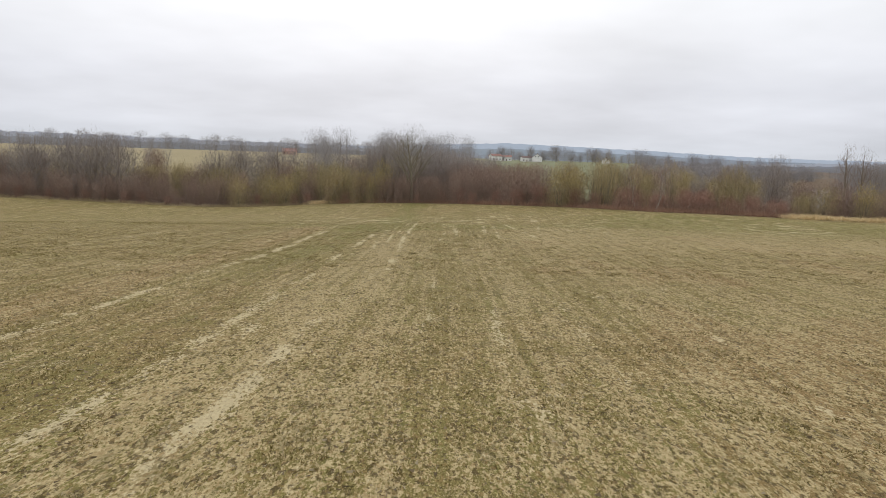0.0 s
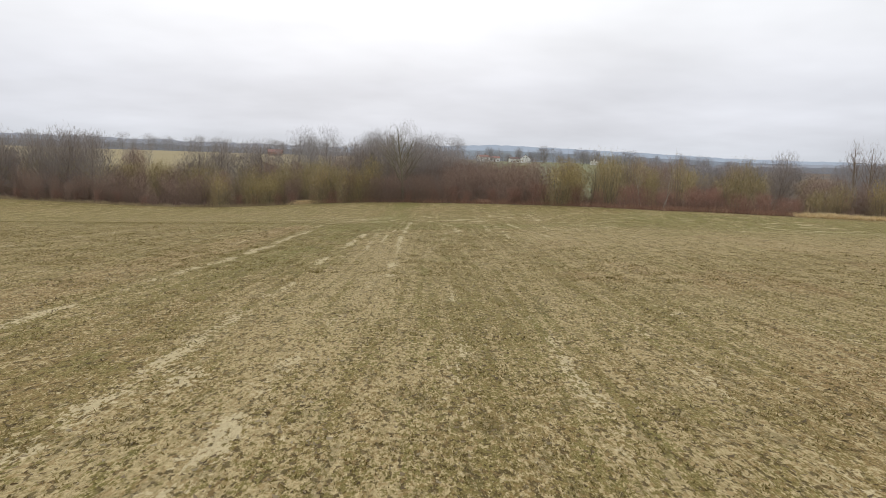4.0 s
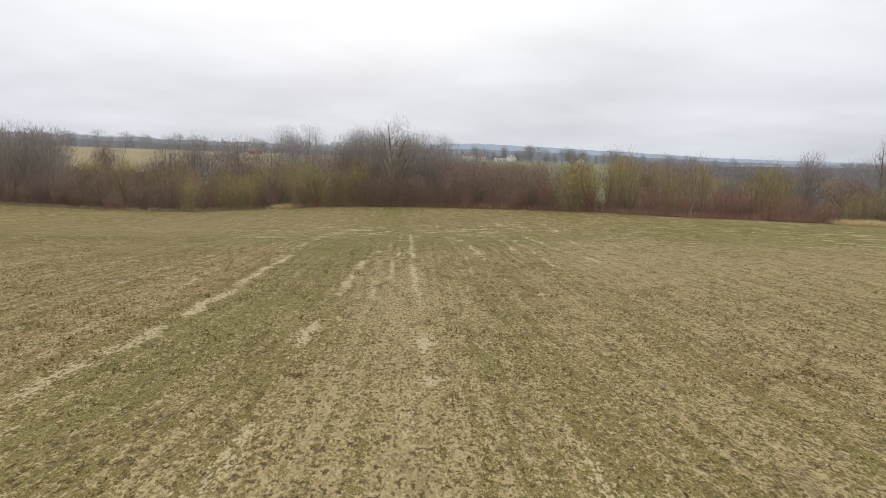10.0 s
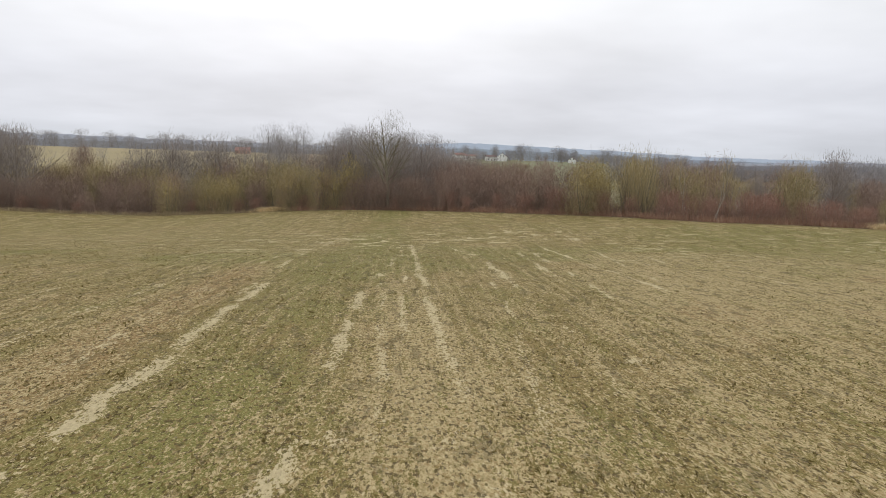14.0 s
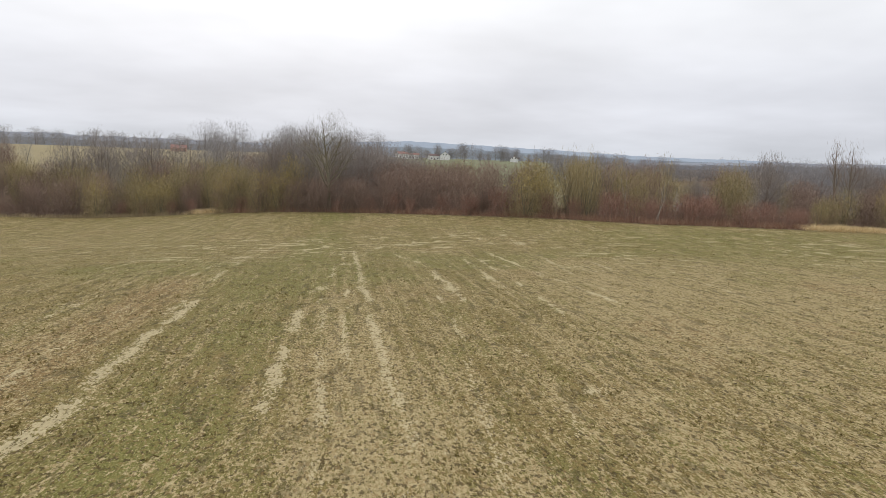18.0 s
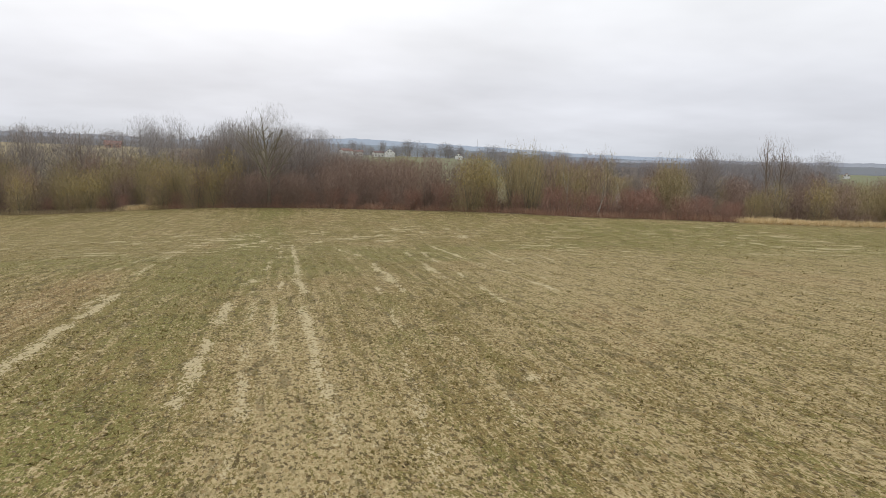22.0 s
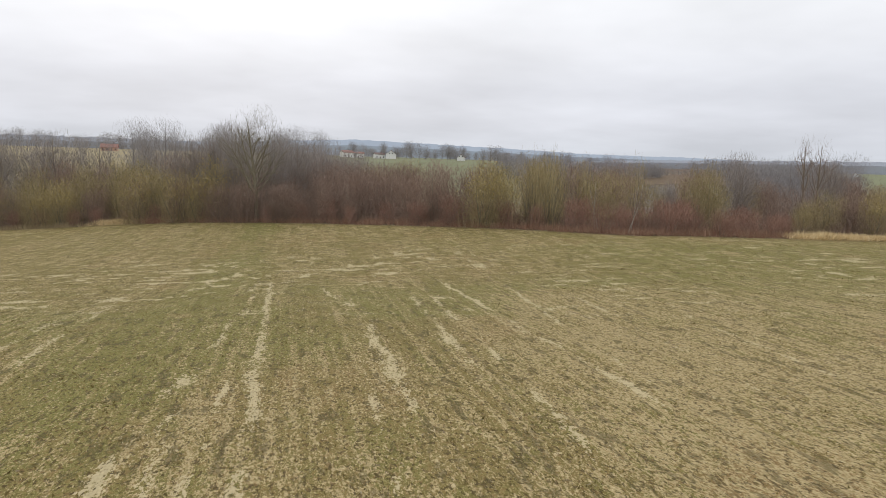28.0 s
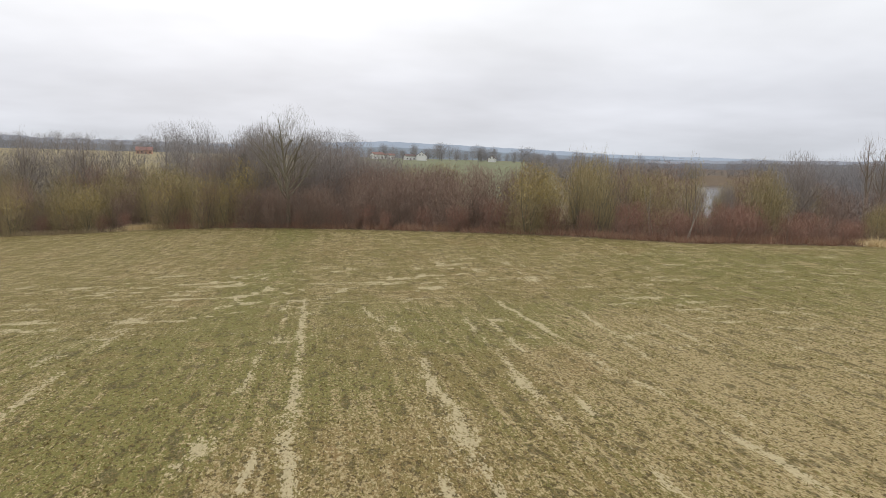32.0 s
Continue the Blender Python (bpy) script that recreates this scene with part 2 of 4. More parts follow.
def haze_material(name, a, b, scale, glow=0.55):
    """Wooded distance far behind the place, its veil of air painted as pale tint and glow."""
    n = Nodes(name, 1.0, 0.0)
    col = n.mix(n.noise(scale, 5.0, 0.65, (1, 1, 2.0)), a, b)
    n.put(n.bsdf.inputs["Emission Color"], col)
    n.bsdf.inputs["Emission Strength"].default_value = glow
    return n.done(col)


M_GROUND = ground_material()
M_BROWN = twig_material("dark_brown_twigs", (0.241, 0.169, 0.130), (0.328, 0.231, 0.178), (0.443, 0.337, 0.270))
M_RED = twig_material("red_brown_twigs", (0.281, 0.156, 0.115), (0.371, 0.216, 0.160), (0.481, 0.331, 0.251))
M_OLIVE = twig_material("olive_willow_twigs", (0.318, 0.252, 0.136), (0.415, 0.335, 0.172), (0.550, 0.465, 0.262))
M_GREY = twig_material("grey_brown_twigs", (0.264, 0.228, 0.204), (0.320, 0.280, 0.252), (0.392, 0.352, 0.320))
M_PALE = twig_material("pale_tree_twigs", (0.20, 0.175, 0.125), (0.25, 0.22, 0.16), (0.34, 0.31, 0.24))
# paler and greyer than near twigs: distance haze put into the colour
M_FAR = twig_material("hazed_distant_twigs", (0.288, 0.268, 0.264), (0.336, 0.316, 0.308), (0.384, 0.368, 0.360))
M_BARK = bark_material("brown_bark", (0.17, 0.135, 0.10), (0.29, 0.24, 0.185))
M_PALEBARK = bark_material("pale_lichened_bark", (0.16, 0.138, 0.095), (0.25, 0.22, 0.155))
M_BIRCH = bark_material("white_birch_bark", (0.36, 0.33, 0.27), (0.46, 0.43, 0.36), (0.10, 0.085, 0.07))
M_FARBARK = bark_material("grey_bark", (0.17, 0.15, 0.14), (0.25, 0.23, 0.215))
M_CATKIN = blade_material("yellow_catkins", ((0.41, 0.315, 0.105), (0.50, 0.395, 0.155), (0.34, 0.275, 0.105)))
M_NEEDLE = blade_material("dark_spruce_needles", ((0.085, 0.10, 0.07), (0.11, 0.125, 0.085), (0.14, 0.15, 0.105)))
M_BUD = blade_material("olive_buds", ((0.17, 0.145, 0.05), (0.24, 0.205, 0.07), (0.15, 0.155, 0.05)))

# == ground ==
EDGE_X = (-400, -140, -91, -58, -42, -28, -16, -7, 2, 12, 21, 29, 34, 45, 60, 120, 400)
EDGE_Y = (185, 168, 161, 156.5, 153.5, 150, 143, 137.5, 132, 125.5, 119.5, 113.5, 110.5, 111.3, 113, 118, 140)
EDGE_Z = (-9, -8.2, -8.2, -8.6, -7.9, -6.6, -5.4, -4.8, -4.5, -3.9, -3.6, -3.35, -3.25, -3.5, -4.0, -5.0, -8)
LAKE = (236.0, 405.0, 70.0, 215.0, radians(-33), -9.9)  # middle, half sizes, turn, water level


def smooth(v, a, b):
    t = np.clip((v - a) / (b - a), 0, 1)
    return t * t * (3 - 2 * t)


TABLE = np.random.RandomState(7).rand(256, 256)


def lattice(x, y):
    """Value noise on a unit lattice, 0 to 1."""
    i, j = np.floor(x).astype(int), np.floor(y).astype(int)
    u, v = x - i, y - j
    u, v = u * u * (3 - 2 * u), v * v * (3 - 2 * v)
    g = lambda a, b: TABLE[(i + a) % 256, (j + b) % 256]
    return (g(0, 0) * (1 - u) + g(1, 0) * u) * (1 - v) + (g(0, 1) * (1 - u) + g(1, 1) * u) * v


def rough_noise(x, y, octaves=4):
    total, amp, weight = 0.0, 1.0, 0.0
    for k in range(octaves):
        total = total + amp * lattice(x * 2**k + 17.3 * k, y * 2**k + 5.1 * k)
        weight += amp
        amp *= 0.5
    return total / weight


def edge_y(x):
    return np.interp(x, EDGE_X, EDGE_Y)


def edge_z(x):
    return sum(np.interp(x + d, EDGE_X, EDGE_Z) for d in (-9, -4, 0, 4, 9)) / 5


def lake_depth(x, y):
    dx, dy = x - LAKE[0], y - LAKE[1]
    c, s = math.cos(LAKE[4]), math.sin(LAKE[4])
    return np.hypot((c * dx + s * dy) / LAKE[2], (-s * dx + c * dy) / LAKE[3])


def height(x, y):
    """Level of the ground: the falling field, the wet hollow behind it, the rise of the far meadows."""
    x, y = np.asarray(x, float), np.asarray(y, float)
    u, v = np.clip(x, -90, 90) / 50, np.clip(y, -60, 175) / 50
    inner = -0.139 - 0.594 * u - 2.06 * v + 0.733 * u * v - 0.331 * u * u + 0.201 * v * v - 0.149 * v**3
    ey = edge_y(x)
    field = inner + (edge_z(x) - inner) * smooth(y, 62, ey)
    d = y - ey
    r, az = np.hypot(x, y - 30), np.degrees(np.arctan2(x, y - 30))
    hollow = edge_z(x) + (-9.3 - edge_z(x)) * smooth(d, 4, 95)
    far = np.interp(r, (0, 300, 420, 640, 780, 1100, 4500), (-9.3, -9.3, -6.5, 2.6, 4.4, 7.0, 14.0))
    east = np.interp(r, (0, 600, 700, 1200, 4500), (-9.3, -9.3, -4.0, 2.0, 10.0))
    far = far + (east - far) * smooth(az, 13, 25)
    rise = hollow + (far + 9.3) + 0.8 * (rough_noise(x / 60, y / 60, 2) - 0.5) * smooth(d, 20, 120)
    rise = rise - 3.0 * (1 - smooth(lake_depth(x, y), 0.9, 1.12)) * smooth(d, 40, 90)
    return np.where(d < 0, field, rise)


def surface(x, y):
    """The ground with the small swells and ruts of the field."""
    x, y = np.asarray(x, float), np.asarray(y, float)
    d = y - edge_y(x)
    swell = 0.06 * (rough_noise(x / 0.7, y / 1.0, 2) - 0.5) + 0.25 * (rough_noise(x / 14, y / 14, 2) - 0.5) * smooth(-d, 0, 8)
    return height(x, y) + np.where(d < 0, swell, 0)


def level(x, y):
    return float(surface(np.array([x]), np.array([y]))[0])


def steps(*spans):
    """Grid lines: (start, end, spacing) one after the other."""
    out = []
    for a, b, s in spans:
        k = max(1, int(round((b - a) / s)))
        out += [a + (b - a) * i / k for i in range(k)]
    return np.array(out + [spans[-1][1]])


# worn lines of the seed drill: from x, y to x, y, half width, how bare
LINES_WEST = ((-11.0, 12, -10.4, 40, 0.26, 0.9), (-10.3, 36, -10.5, 60, 0.24, 1.0), (-10.9, 56, -11.7, 88, 0.17, 0.75), (-12.2, 38, -12.7, 60, 0.2, 0.75), (-12.9, 58, -12.4, 86, 0.2, 0.9),
              (-18.9, 30, -18.5, 80, 0.2, 0.5), (-15.2, 28, -15.0, 66, 0.2, 0.45), (-23, 35, -22, 92, 0.22, 0.5), (-27.5, 40, -26, 96, 0.22, 0.45), (-33, 45, -31, 100, 0.25, 0.45))
LINES_MIDDLE = ((-6.3, 6, -6.0, 32, 0.3, 0.9), (-6.2, 36, -5.9, 63, 0.24, 0.95), (-5.4, 60, -5.1, 74, 0.2, 0.8), (-4.0, 8, -3.7, 24, 0.34, 0.9), (-3.7, 22, -2.8, 40, 0.24, 0.8), (-4.7, 38, -5.2, 60, 0.18, 0.8),
                (-3.1, 44, -3.4, 64, 0.2, 0.9), (-3.4, 60, -3.7, 90, 0.16, 1.1), (-4.2, 48, -4.6, 90, 0.14, 0.7), (-0.4, 52, 0.1, 66, 0.16, 0.8), (0.9, 58, 0.95, 72, 0.2, 1.1), (-0.6, 86, 0.5, 77, 0.16, 0.8),
                (-0.6, 18, -0.5, 32, 0.2, 0.7), (1.5, 10, 1.6, 26, 0.24, 0.8))
LINES_EAST = ((4.0, 10, 4.1, 26, 0.22, 0.7), (3.7, 65, 4.5, 82, 0.19, 1.0), (4.4, 56, 5.6, 82, 0.15, 0.95), (7.8, 60, 7.5, 88, 0.18, 1.05), (0.4, 42, 1.7, 57, 0.2, 0.7), (8.6, 62, 11.2, 84, 0.15, 0.85),
              (11.5, 60, 14.5, 84, 0.15, 0.65), (14.5, 56, 18.5, 86, 0.15, 0.55), (18.5, 52, 24, 88, 0.16, 0.55), (24, 50, 31, 90, 0.2, 0.45), (5.5, 20, 6.4, 50, 0.2, 0.5), (9.0, 20, 10.5, 54, 0.2, 0.5), (-1.7, 40, -0.6, 52, 0.18, 0.65))
# bare spots: x, y, half width, half length, how bare
SPOTS_NEAR = ((-2.7, 33.8, 0.4, 0.4, 0.9), (-2.9, 37.6, 0.25, 0.4, 0.8), (-5.6, 40.4, 0.4, 0.4, 0.55), (-3.5, 40.7, 0.3, 0.5, 0.9), (-10.3, 37.5, 0.3, 1.6, 0.9), (-10.2, 45.6, 0.3, 1.2, 1.0), (6.1, 27.2, 0.35, 0.3, 0.9),
              (1.9, 12.2, 0.3, 0.8, 0.8), (7.7, 12.8, 0.35, 0.3, 0.9), (7.9, 19.5, 0.2, 0.7, 0.8), (-8.4, 13.9, 0.2, 0.35, 0.8), (1.8, 45.9, 0.4, 0.3, 0.9), (-5.3, 18.6, 0.5, 1.2, 0.6))
SPOTS_MIDDLE = ((0.82, 64.2, 0.36, 2.0, 1.2), (0.7, 69.0, 0.2, 1.4, 1.0), (-3.55, 65.4, 0.26, 2.4, 1.3), (-3.3, 60.6, 0.22, 1.6, 0.9), (-5.6, 64.0, 0.3, 1.0, 0.9), (-4.3, 76.2, 0.9, 0.3, 0.9), (3.85, 69.0, 0.26, 1.7, 1.2),
                (7.45, 71.0, 0.26, 2.0, 1.0), (0.5, 78.3, 0.3, 1.1, 0.9), (5.9, 80.4, 0.5, 0.5, 0.9), (10.7, 76.1, 0.4, 0.6, 0.8), (-12.0, 78.2, 0.9, 0.4, 0.8), (-12.6, 74.4, 0.5, 0.8, 0.8), (-16, 76.3, 0.9, 0.5, 0.8))
SPOTS_FAR = ((-4.8, 85.0, 0.3, 1.0, 0.9), (-3.7, 83.8, 0.35, 0.9, 1.0), (-4.0, 88.5, 1.0, 0.3, 0.8), (16.6, 86.3, 1.5, 0.55, 1.1), (14.6, 90.3, 0.9, 0.4, 0.9), (19.1, 84.4, 1.0, 0.4, 0.8), (12.1, 94.6, 0.7, 1.6, 0.9), (17.7, 81.6, 0.5, 0.4, 0.9),
             (21.5, 92.5, 3.0, 0.35, 0.7), (-19.1, 89, 1.3, 0.45, 1.0), (-12.2, 83, 1.0, 0.5, 0.9), (-15.2, 97, 2.2, 0.35, 0.8), (-28, 99, 2.6, 0.4, 0.7), (-33, 103, 2.2, 0.4, 0.7), (46, 108, 9, 0.4, 0.6), (36, 88, 4, 0.4, 0.6), (-38, 146, 7, 0.6, 0.6), (-62, 149, 7, 0.6, 0.6), (29, 104, 6, 0.4, 0.5))
LINES, SPOTS = LINES_WEST + LINES_MIDDLE + LINES_EAST, SPOTS_NEAR + SPOTS_MIDDLE + SPOTS_FAR


def bareness(x, y):
    b = np.zeros_like(x)
    wander = 0.3 * (rough_noise(x * 0 + 3.1, y / 9.0, 2) - 0.5)
    ragged = rough_noise(x / 0.9, y / 1.6, 3)
    for x0, y0, x1, y1, w, k in LINES:
        lx, top = x0 + (x1 - x0) * (y - y0) / (y1 - y0), max(y0, y1)
        run = smooth(y, min(y0, y1) - 3, min(y0, y1) + 3) * (1 - smooth(y, top - 3, top + 3))
        gap = (0.12 if k < 1 else 0.5) + 1.05 * smooth(rough_noise(x * 0 + x0 * 7.7, y / 2.2, 4), 0.38, 0.6)
        sway = 0.35 * (rough_noise(x * 0 + x0 * 3.3, y / 1.1, 2) - 0.5)
        k = k * (1.0 if x0 < -9 else 0.66 + 0.34 * float(smooth(np.array(top), 58, 66)))
        b = np.maximum(b, 1.1 * k * run * gap * np.exp(-(((x - lx - wander - sway) / (0.85 * w)) ** 2)))
    for sx, sy, w, l, k in SPOTS:
        if w > 0.7:
            l = l * 1.25
        q = ((x - sx + 0.5 * (rough_noise(x * 0 + sx, y / 0.7, 2) - 0.5)) / w) ** 2 + ((y - sy + 1.2 * (rough_noise(x / 1.2, y * 0 + sy, 2) - 0.5)) / l) ** 2
        b = np.maximum(b, k * np.exp(-q * (0.5 + ragged)))
    # headland, driven across the rows
    dash = np.maximum(0.85 * smooth(rough_noise(x / 2.4, y / 0.9, 3), 0.62, 0.72), 0.8 * smooth(rough_noise(x / 0.7 + 31, y / 1.1, 3), 0.64, 0.76))
    cross = smooth(y, 64, 84) * (1 - smooth(y, 99, 118)) * dash * (0.35 + 0.65 * smooth(rough_noise(x / 9 + 7, y / 9, 2), 0.35, 0.6)) * 0.95
    return np.clip(np.maximum(b * (0.45 + 0.55 * smooth(ragged, 0.25, 0.55)), cross), 0, 0.74)


def sparseness(x, y):
    """Where the cereal stands thin (above 0) or thick (below 0)."""
    worn = np.exp(-(((x + 3.9) / 2.4) ** 2)) * smooth(y, 4, 12) * (1 - smooth(y, 50, 64)) * (0.5 + rough_noise(x / 1.3, y / 3.0, 3))
    worn = np.maximum(worn, 0.55 * np.exp(-(((x - 3.0) / 1.2) ** 2)) * (1 - smooth(y, 36, 55)))
    east = 0.8 * smooth(x, 2, 10) * smooth(y, 46, 58) * (1 - smooth(y, 76, 90))
    east = east + 0.4 * smooth(x, 2, 9) * (1 - smooth(y, 60, 85))
    return worn + east - 0.4 * smooth(y, 44, 82) - 0.45 * np.exp(-(((x + 8.0) / 1.9) ** 2))


def lushness(x, y):
    strip = np.exp(-(((x + 7.6 - 0.02 * (y - 60)) / 2.3) ** 2)) * smooth(y, 22, 45)
    band = smooth(y, 60, 70) * (1 - smooth(y, 82, 92)) * smooth(rough_noise(x / 8, y / 8, 3), 0.4, 0.6)
    east = smooth(x, 14, 30) * smooth(y, 62, 84) * (1 - smooth(y, 100, 112)) * 0.8
    return np.clip(strip + 0.7 * band + east + 0.3 * smooth(y, 45, 75) + 0.3 * (1 - smooth(y, 26, 48)), 0, 1)


def build_ground():
    gx = steps((-3600, -900, 300), (-900, -240, 60), (-240, -100, 12), (-100, -40, 2.0), (-40, -20, 0.7), (-20, -12, 0.3), (-12, 12, 0.15), (12, 20, 0.3), (20, 40, 0.7), (40, 100, 2.0), (100, 480, 12), (480, 900, 60), (900, 3600, 300))
    gy = steps((-400, -60, 60), (-60, 0, 6), (0, 10, 1.0), (10, 100, 0.36), (100, 175, 1.0), (175, 300, 6), (300, 900, 20), (900, 4600, 300))
    X, Y = np.meshgrid(gx, gy)
    Z = surface(X, Y)
    d = Y - edge_y(X)
    nx, ny = len(gx), len(gy)
    me = bpy.data.meshes.new("ground")
    a = (np.arange(ny - 1)[:, None] * nx + np.arange(nx - 1)[None]).ravel()
    faces = np.stack([a, a + 1, a + 1 + nx, a + nx], 1).astype(np.int32)
    me.vertices.add(nx * ny)
    me.vertices.foreach_set("co", np.stack([X, Y, Z], -1).ravel().astype(np.float32))
    me.loops.add(faces.size)
    me.loops.foreach_set("vertex_index", faces.ravel())
    me.polygons.add(len(faces))
    me.polygons.foreach_set("loop_start", np.arange(0, faces.size, 4, dtype=np.int32))
    me.polygons.foreach_set("use_smooth", np.ones(len(faces), bool))
    me.update(calc_edges=True)
    r, az = np.hypot(X, Y - 30), np.degrees(np.arctan2(X, Y - 30))
    field = (d < 0).astype(float)
    east = smooth(az, 15, 19)
    litter = smooth(d, -0.8, 0.8) * np.maximum(1 - smooth(d, 90, 150), east * (1 - smooth(az, 39, 42)))
    straw = smooth(d, 90, 150) * (1 - smooth(az, 0, 5))
    grass = smooth(d, 90, 150) * smooth(az, 0, 5) * np.maximum(1 - east, smooth(az, 39, 42))
    russet = smooth(rough_noise(X / 6 + 40, Y / 9, 3), 0.5, 0.7) * (0.35 + 0.65 * smooth(X, 2, 14) * (1 - smooth(Y, 62, 80)))
    russet = np.maximum(russet, 0.7 * np.exp(-(((X + 12.6) / 1.7) ** 2)) * (1 - smooth(Y, 60, 80)))
    for name, v in (("bare", bareness(X, Y) * field), ("lush", lushness(X, Y) * field), ("russet", russet * field), ("sparse", sparseness(X, Y) * field), ("litter", litter), ("straw", straw), ("grass", grass)):
        me.attributes.new(name, "FLOAT", "POINT").data.foreach_set("value", v.ravel().astype(np.float32))
    me.materials.append(M_GROUND)
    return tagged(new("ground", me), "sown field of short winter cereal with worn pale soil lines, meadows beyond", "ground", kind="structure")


build_ground()


def mesh_object(name, verts, faces, material, parent=None, label=""):
    me = bpy.data.meshes.new(name)
    me.from_pydata([tuple(v) for v in verts], [], [tuple(f) for f in faces])
    me.materials.append(material)
    ob = new(name, me)
    if parent is not None:
        ob.parent = parent
    if label:
        tagged(ob, label)
    return ob


def tri_mesh(name, tris, material, parent=None, label=""):
    """Loose triangles, an array of n x 3 x 3, as one mesh."""
    n = len(tris)
    me = bpy.data.meshes.new(name)
    me.vertices.add(n * 3)
    me.vertices.foreach_set("co", np.asarray(tris, np.float32).ravel())
    me.loops.add(n * 3)
    me.loops.foreach_set("vertex_index", np.arange(n * 3, dtype=np.int32))
    me.polygons.add(n)
    me.polygons.foreach_set("loop_start", np.arange(0, n * 3, 3, dtype=np.int32))
    me.update(calc_edges=True)
    me.materials.append(material)
    ob = new(name, me)
    if parent is not None:
        ob.parent = parent
    if label:
        tagged(ob, label)
    return ob


def build_lake():
    bm = bmesh.new()
    c, s = math.cos(LAKE[4]), math.sin(LAKE[4])
    ring = []
    for k in range(72):
        a = 2 * math.pi * k / 72
        w = 1.1 + 0.05 * math.sin(3 * a) + 0.03 * math.sin(7 * a)
        u, v = LAKE[2] * math.cos(a) * w, LAKE[3] * math.sin(a) * w
        ring.append(bm.verts.new((LAKE[0] + c * u - s * v, LAKE[1] + s * u + c * v, LAKE[5])))
    bm.faces.new(ring)
    me = bpy.data.meshes.new("water")
    bm.to_mesh(me)
    bm.free()
    n = Nodes("still_lake_water", 0.08, 0.6)
    me.materials.append(n.done((0.05, 0.06, 0.06), n.noise(0.8, 3.0), 0.08, 0.03))
    tagged(new("water", me), "still pale lake behind the bushes reflecting the sky", "lake", kind="structure")


build_lake()

# == plants ==


def unit(v):
    return v / np.maximum(np.linalg.norm(v, axis=-1, keepdims=True), 1e-9)


def ribbons(start, way, length, width, rng):
    """A thin tapering blade from each start along way: n x 3 x 3."""
    side = unit(np.cross(way, rng.normal(size=way.shape)))
    half = side * (width / 2)[:, None]
    return np.stack([start - half, start + half, start + way * length[:, None]], 1)


class Wood:
    """Prisms along bent lines, gathered into one mesh."""

    def __init__(self):
        self.v, self.f = [], []

    def tube(self, points, radii, sides):
        points = np.asarray(points)
        base = len(self.v)
        for i, p in enumerate(points):
            way = unit(points[min(i + 1, len(points) - 1)] - points[max(i - 1, 0)])
            a = unit(np.cross(way, (0.31, 0.83, 0.47)))
            b = np.cross(way, a)
            for k in range(sides):
                t = 2 * math.pi * k / sides
                self.v.append(p + radii[i] * (math.cos(t) * a + math.sin(t) * b))
        for i in range(len(points) - 1):
            for k in range(sides):
                m = (k + 1) % sides
                self.f.append((base + i * sides + k, base + i * sides + m, base + (i + 1) * sides + m, base + (i + 1) * sides + k))
        self.f.append(tuple(base + (len(points) - 1) * sides + k for k in range(sides)))

    def mesh(self, name, material, parent, label=""):
        ob = mesh_object(name, self.v, self.f, material, parent, label)
        ob.data.polygons.foreach_set("use_smooth", [True] * len(ob.data.polygons))
        return ob


def bent(start, way, length, rng, parts=4, wild=0.18, lift=0.12):
    pts, way = [np.array(start, float)], unit(np.array(way, float))
    for _ in range(parts):
        way = unit(way + rng.normal(size=3) * wild + (0, 0, lift))
        pts.append(pts[-1] + way * length / parts)
    return np.array(pts)


def along(pts, t):
    """Points and directions at the shares t of a bent line."""
    k = np.clip((t * (len(pts) - 1)).astype(int), 0, len(pts) - 2)
    f = (t * (len(pts) - 1) - k)[:, None]
    return pts[k] * (1 - f) + pts[k + 1] * f, unit(pts[k + 1] - pts[k])


def spray(pts, count, length, width, rng, spread=0.7, lift=0.25, first=0.25, sub=2):
    """Twigs off one bent line, and finer twigs off those."""
    t = first + (1 - first) * rng.rand(count) ** 0.8
    p, w = along(pts, t)
    way = unit(w + rng.normal(size=p.shape) * spread + np.array((0, 0, lift)))
    size = length * (0.5 + 0.8 * rng.rand(count))
    out = [ribbons(p, way, size, np.full(count, width), rng)]
    for _ in range(sub):
        s = 0.2 + 0.75 * rng.rand(count)
        q = p + way * (size * s)[:, None]
        w2 = unit(way + rng.normal(size=p.shape) * spread * 0.8 + np.array((0, 0, lift)))
        out.append(ribbons(q, w2, size * (0.35 + 0.4 * rng.rand(count)), np.full(count, width * 0.75), rng))
    return np.concatenate(out)


def specks(tris, share, size, rng):
    """Small buds or catkins near the ends of twigs."""
    pick = tris[rng.rand(len(tris)) < share]
    q = pick[:, 2] + (pick[:, 0] - pick[:, 2]) * rng.rand(len(pick), 1) * 0.6
    way = unit(rng.normal(size=q.shape) + np.array((0, 0, -0.3)))
    return ribbons(q, way, size * (0.6 + 0.8 * rng.rand(len(q))), np.full(len(q), size * 0.6), rng)


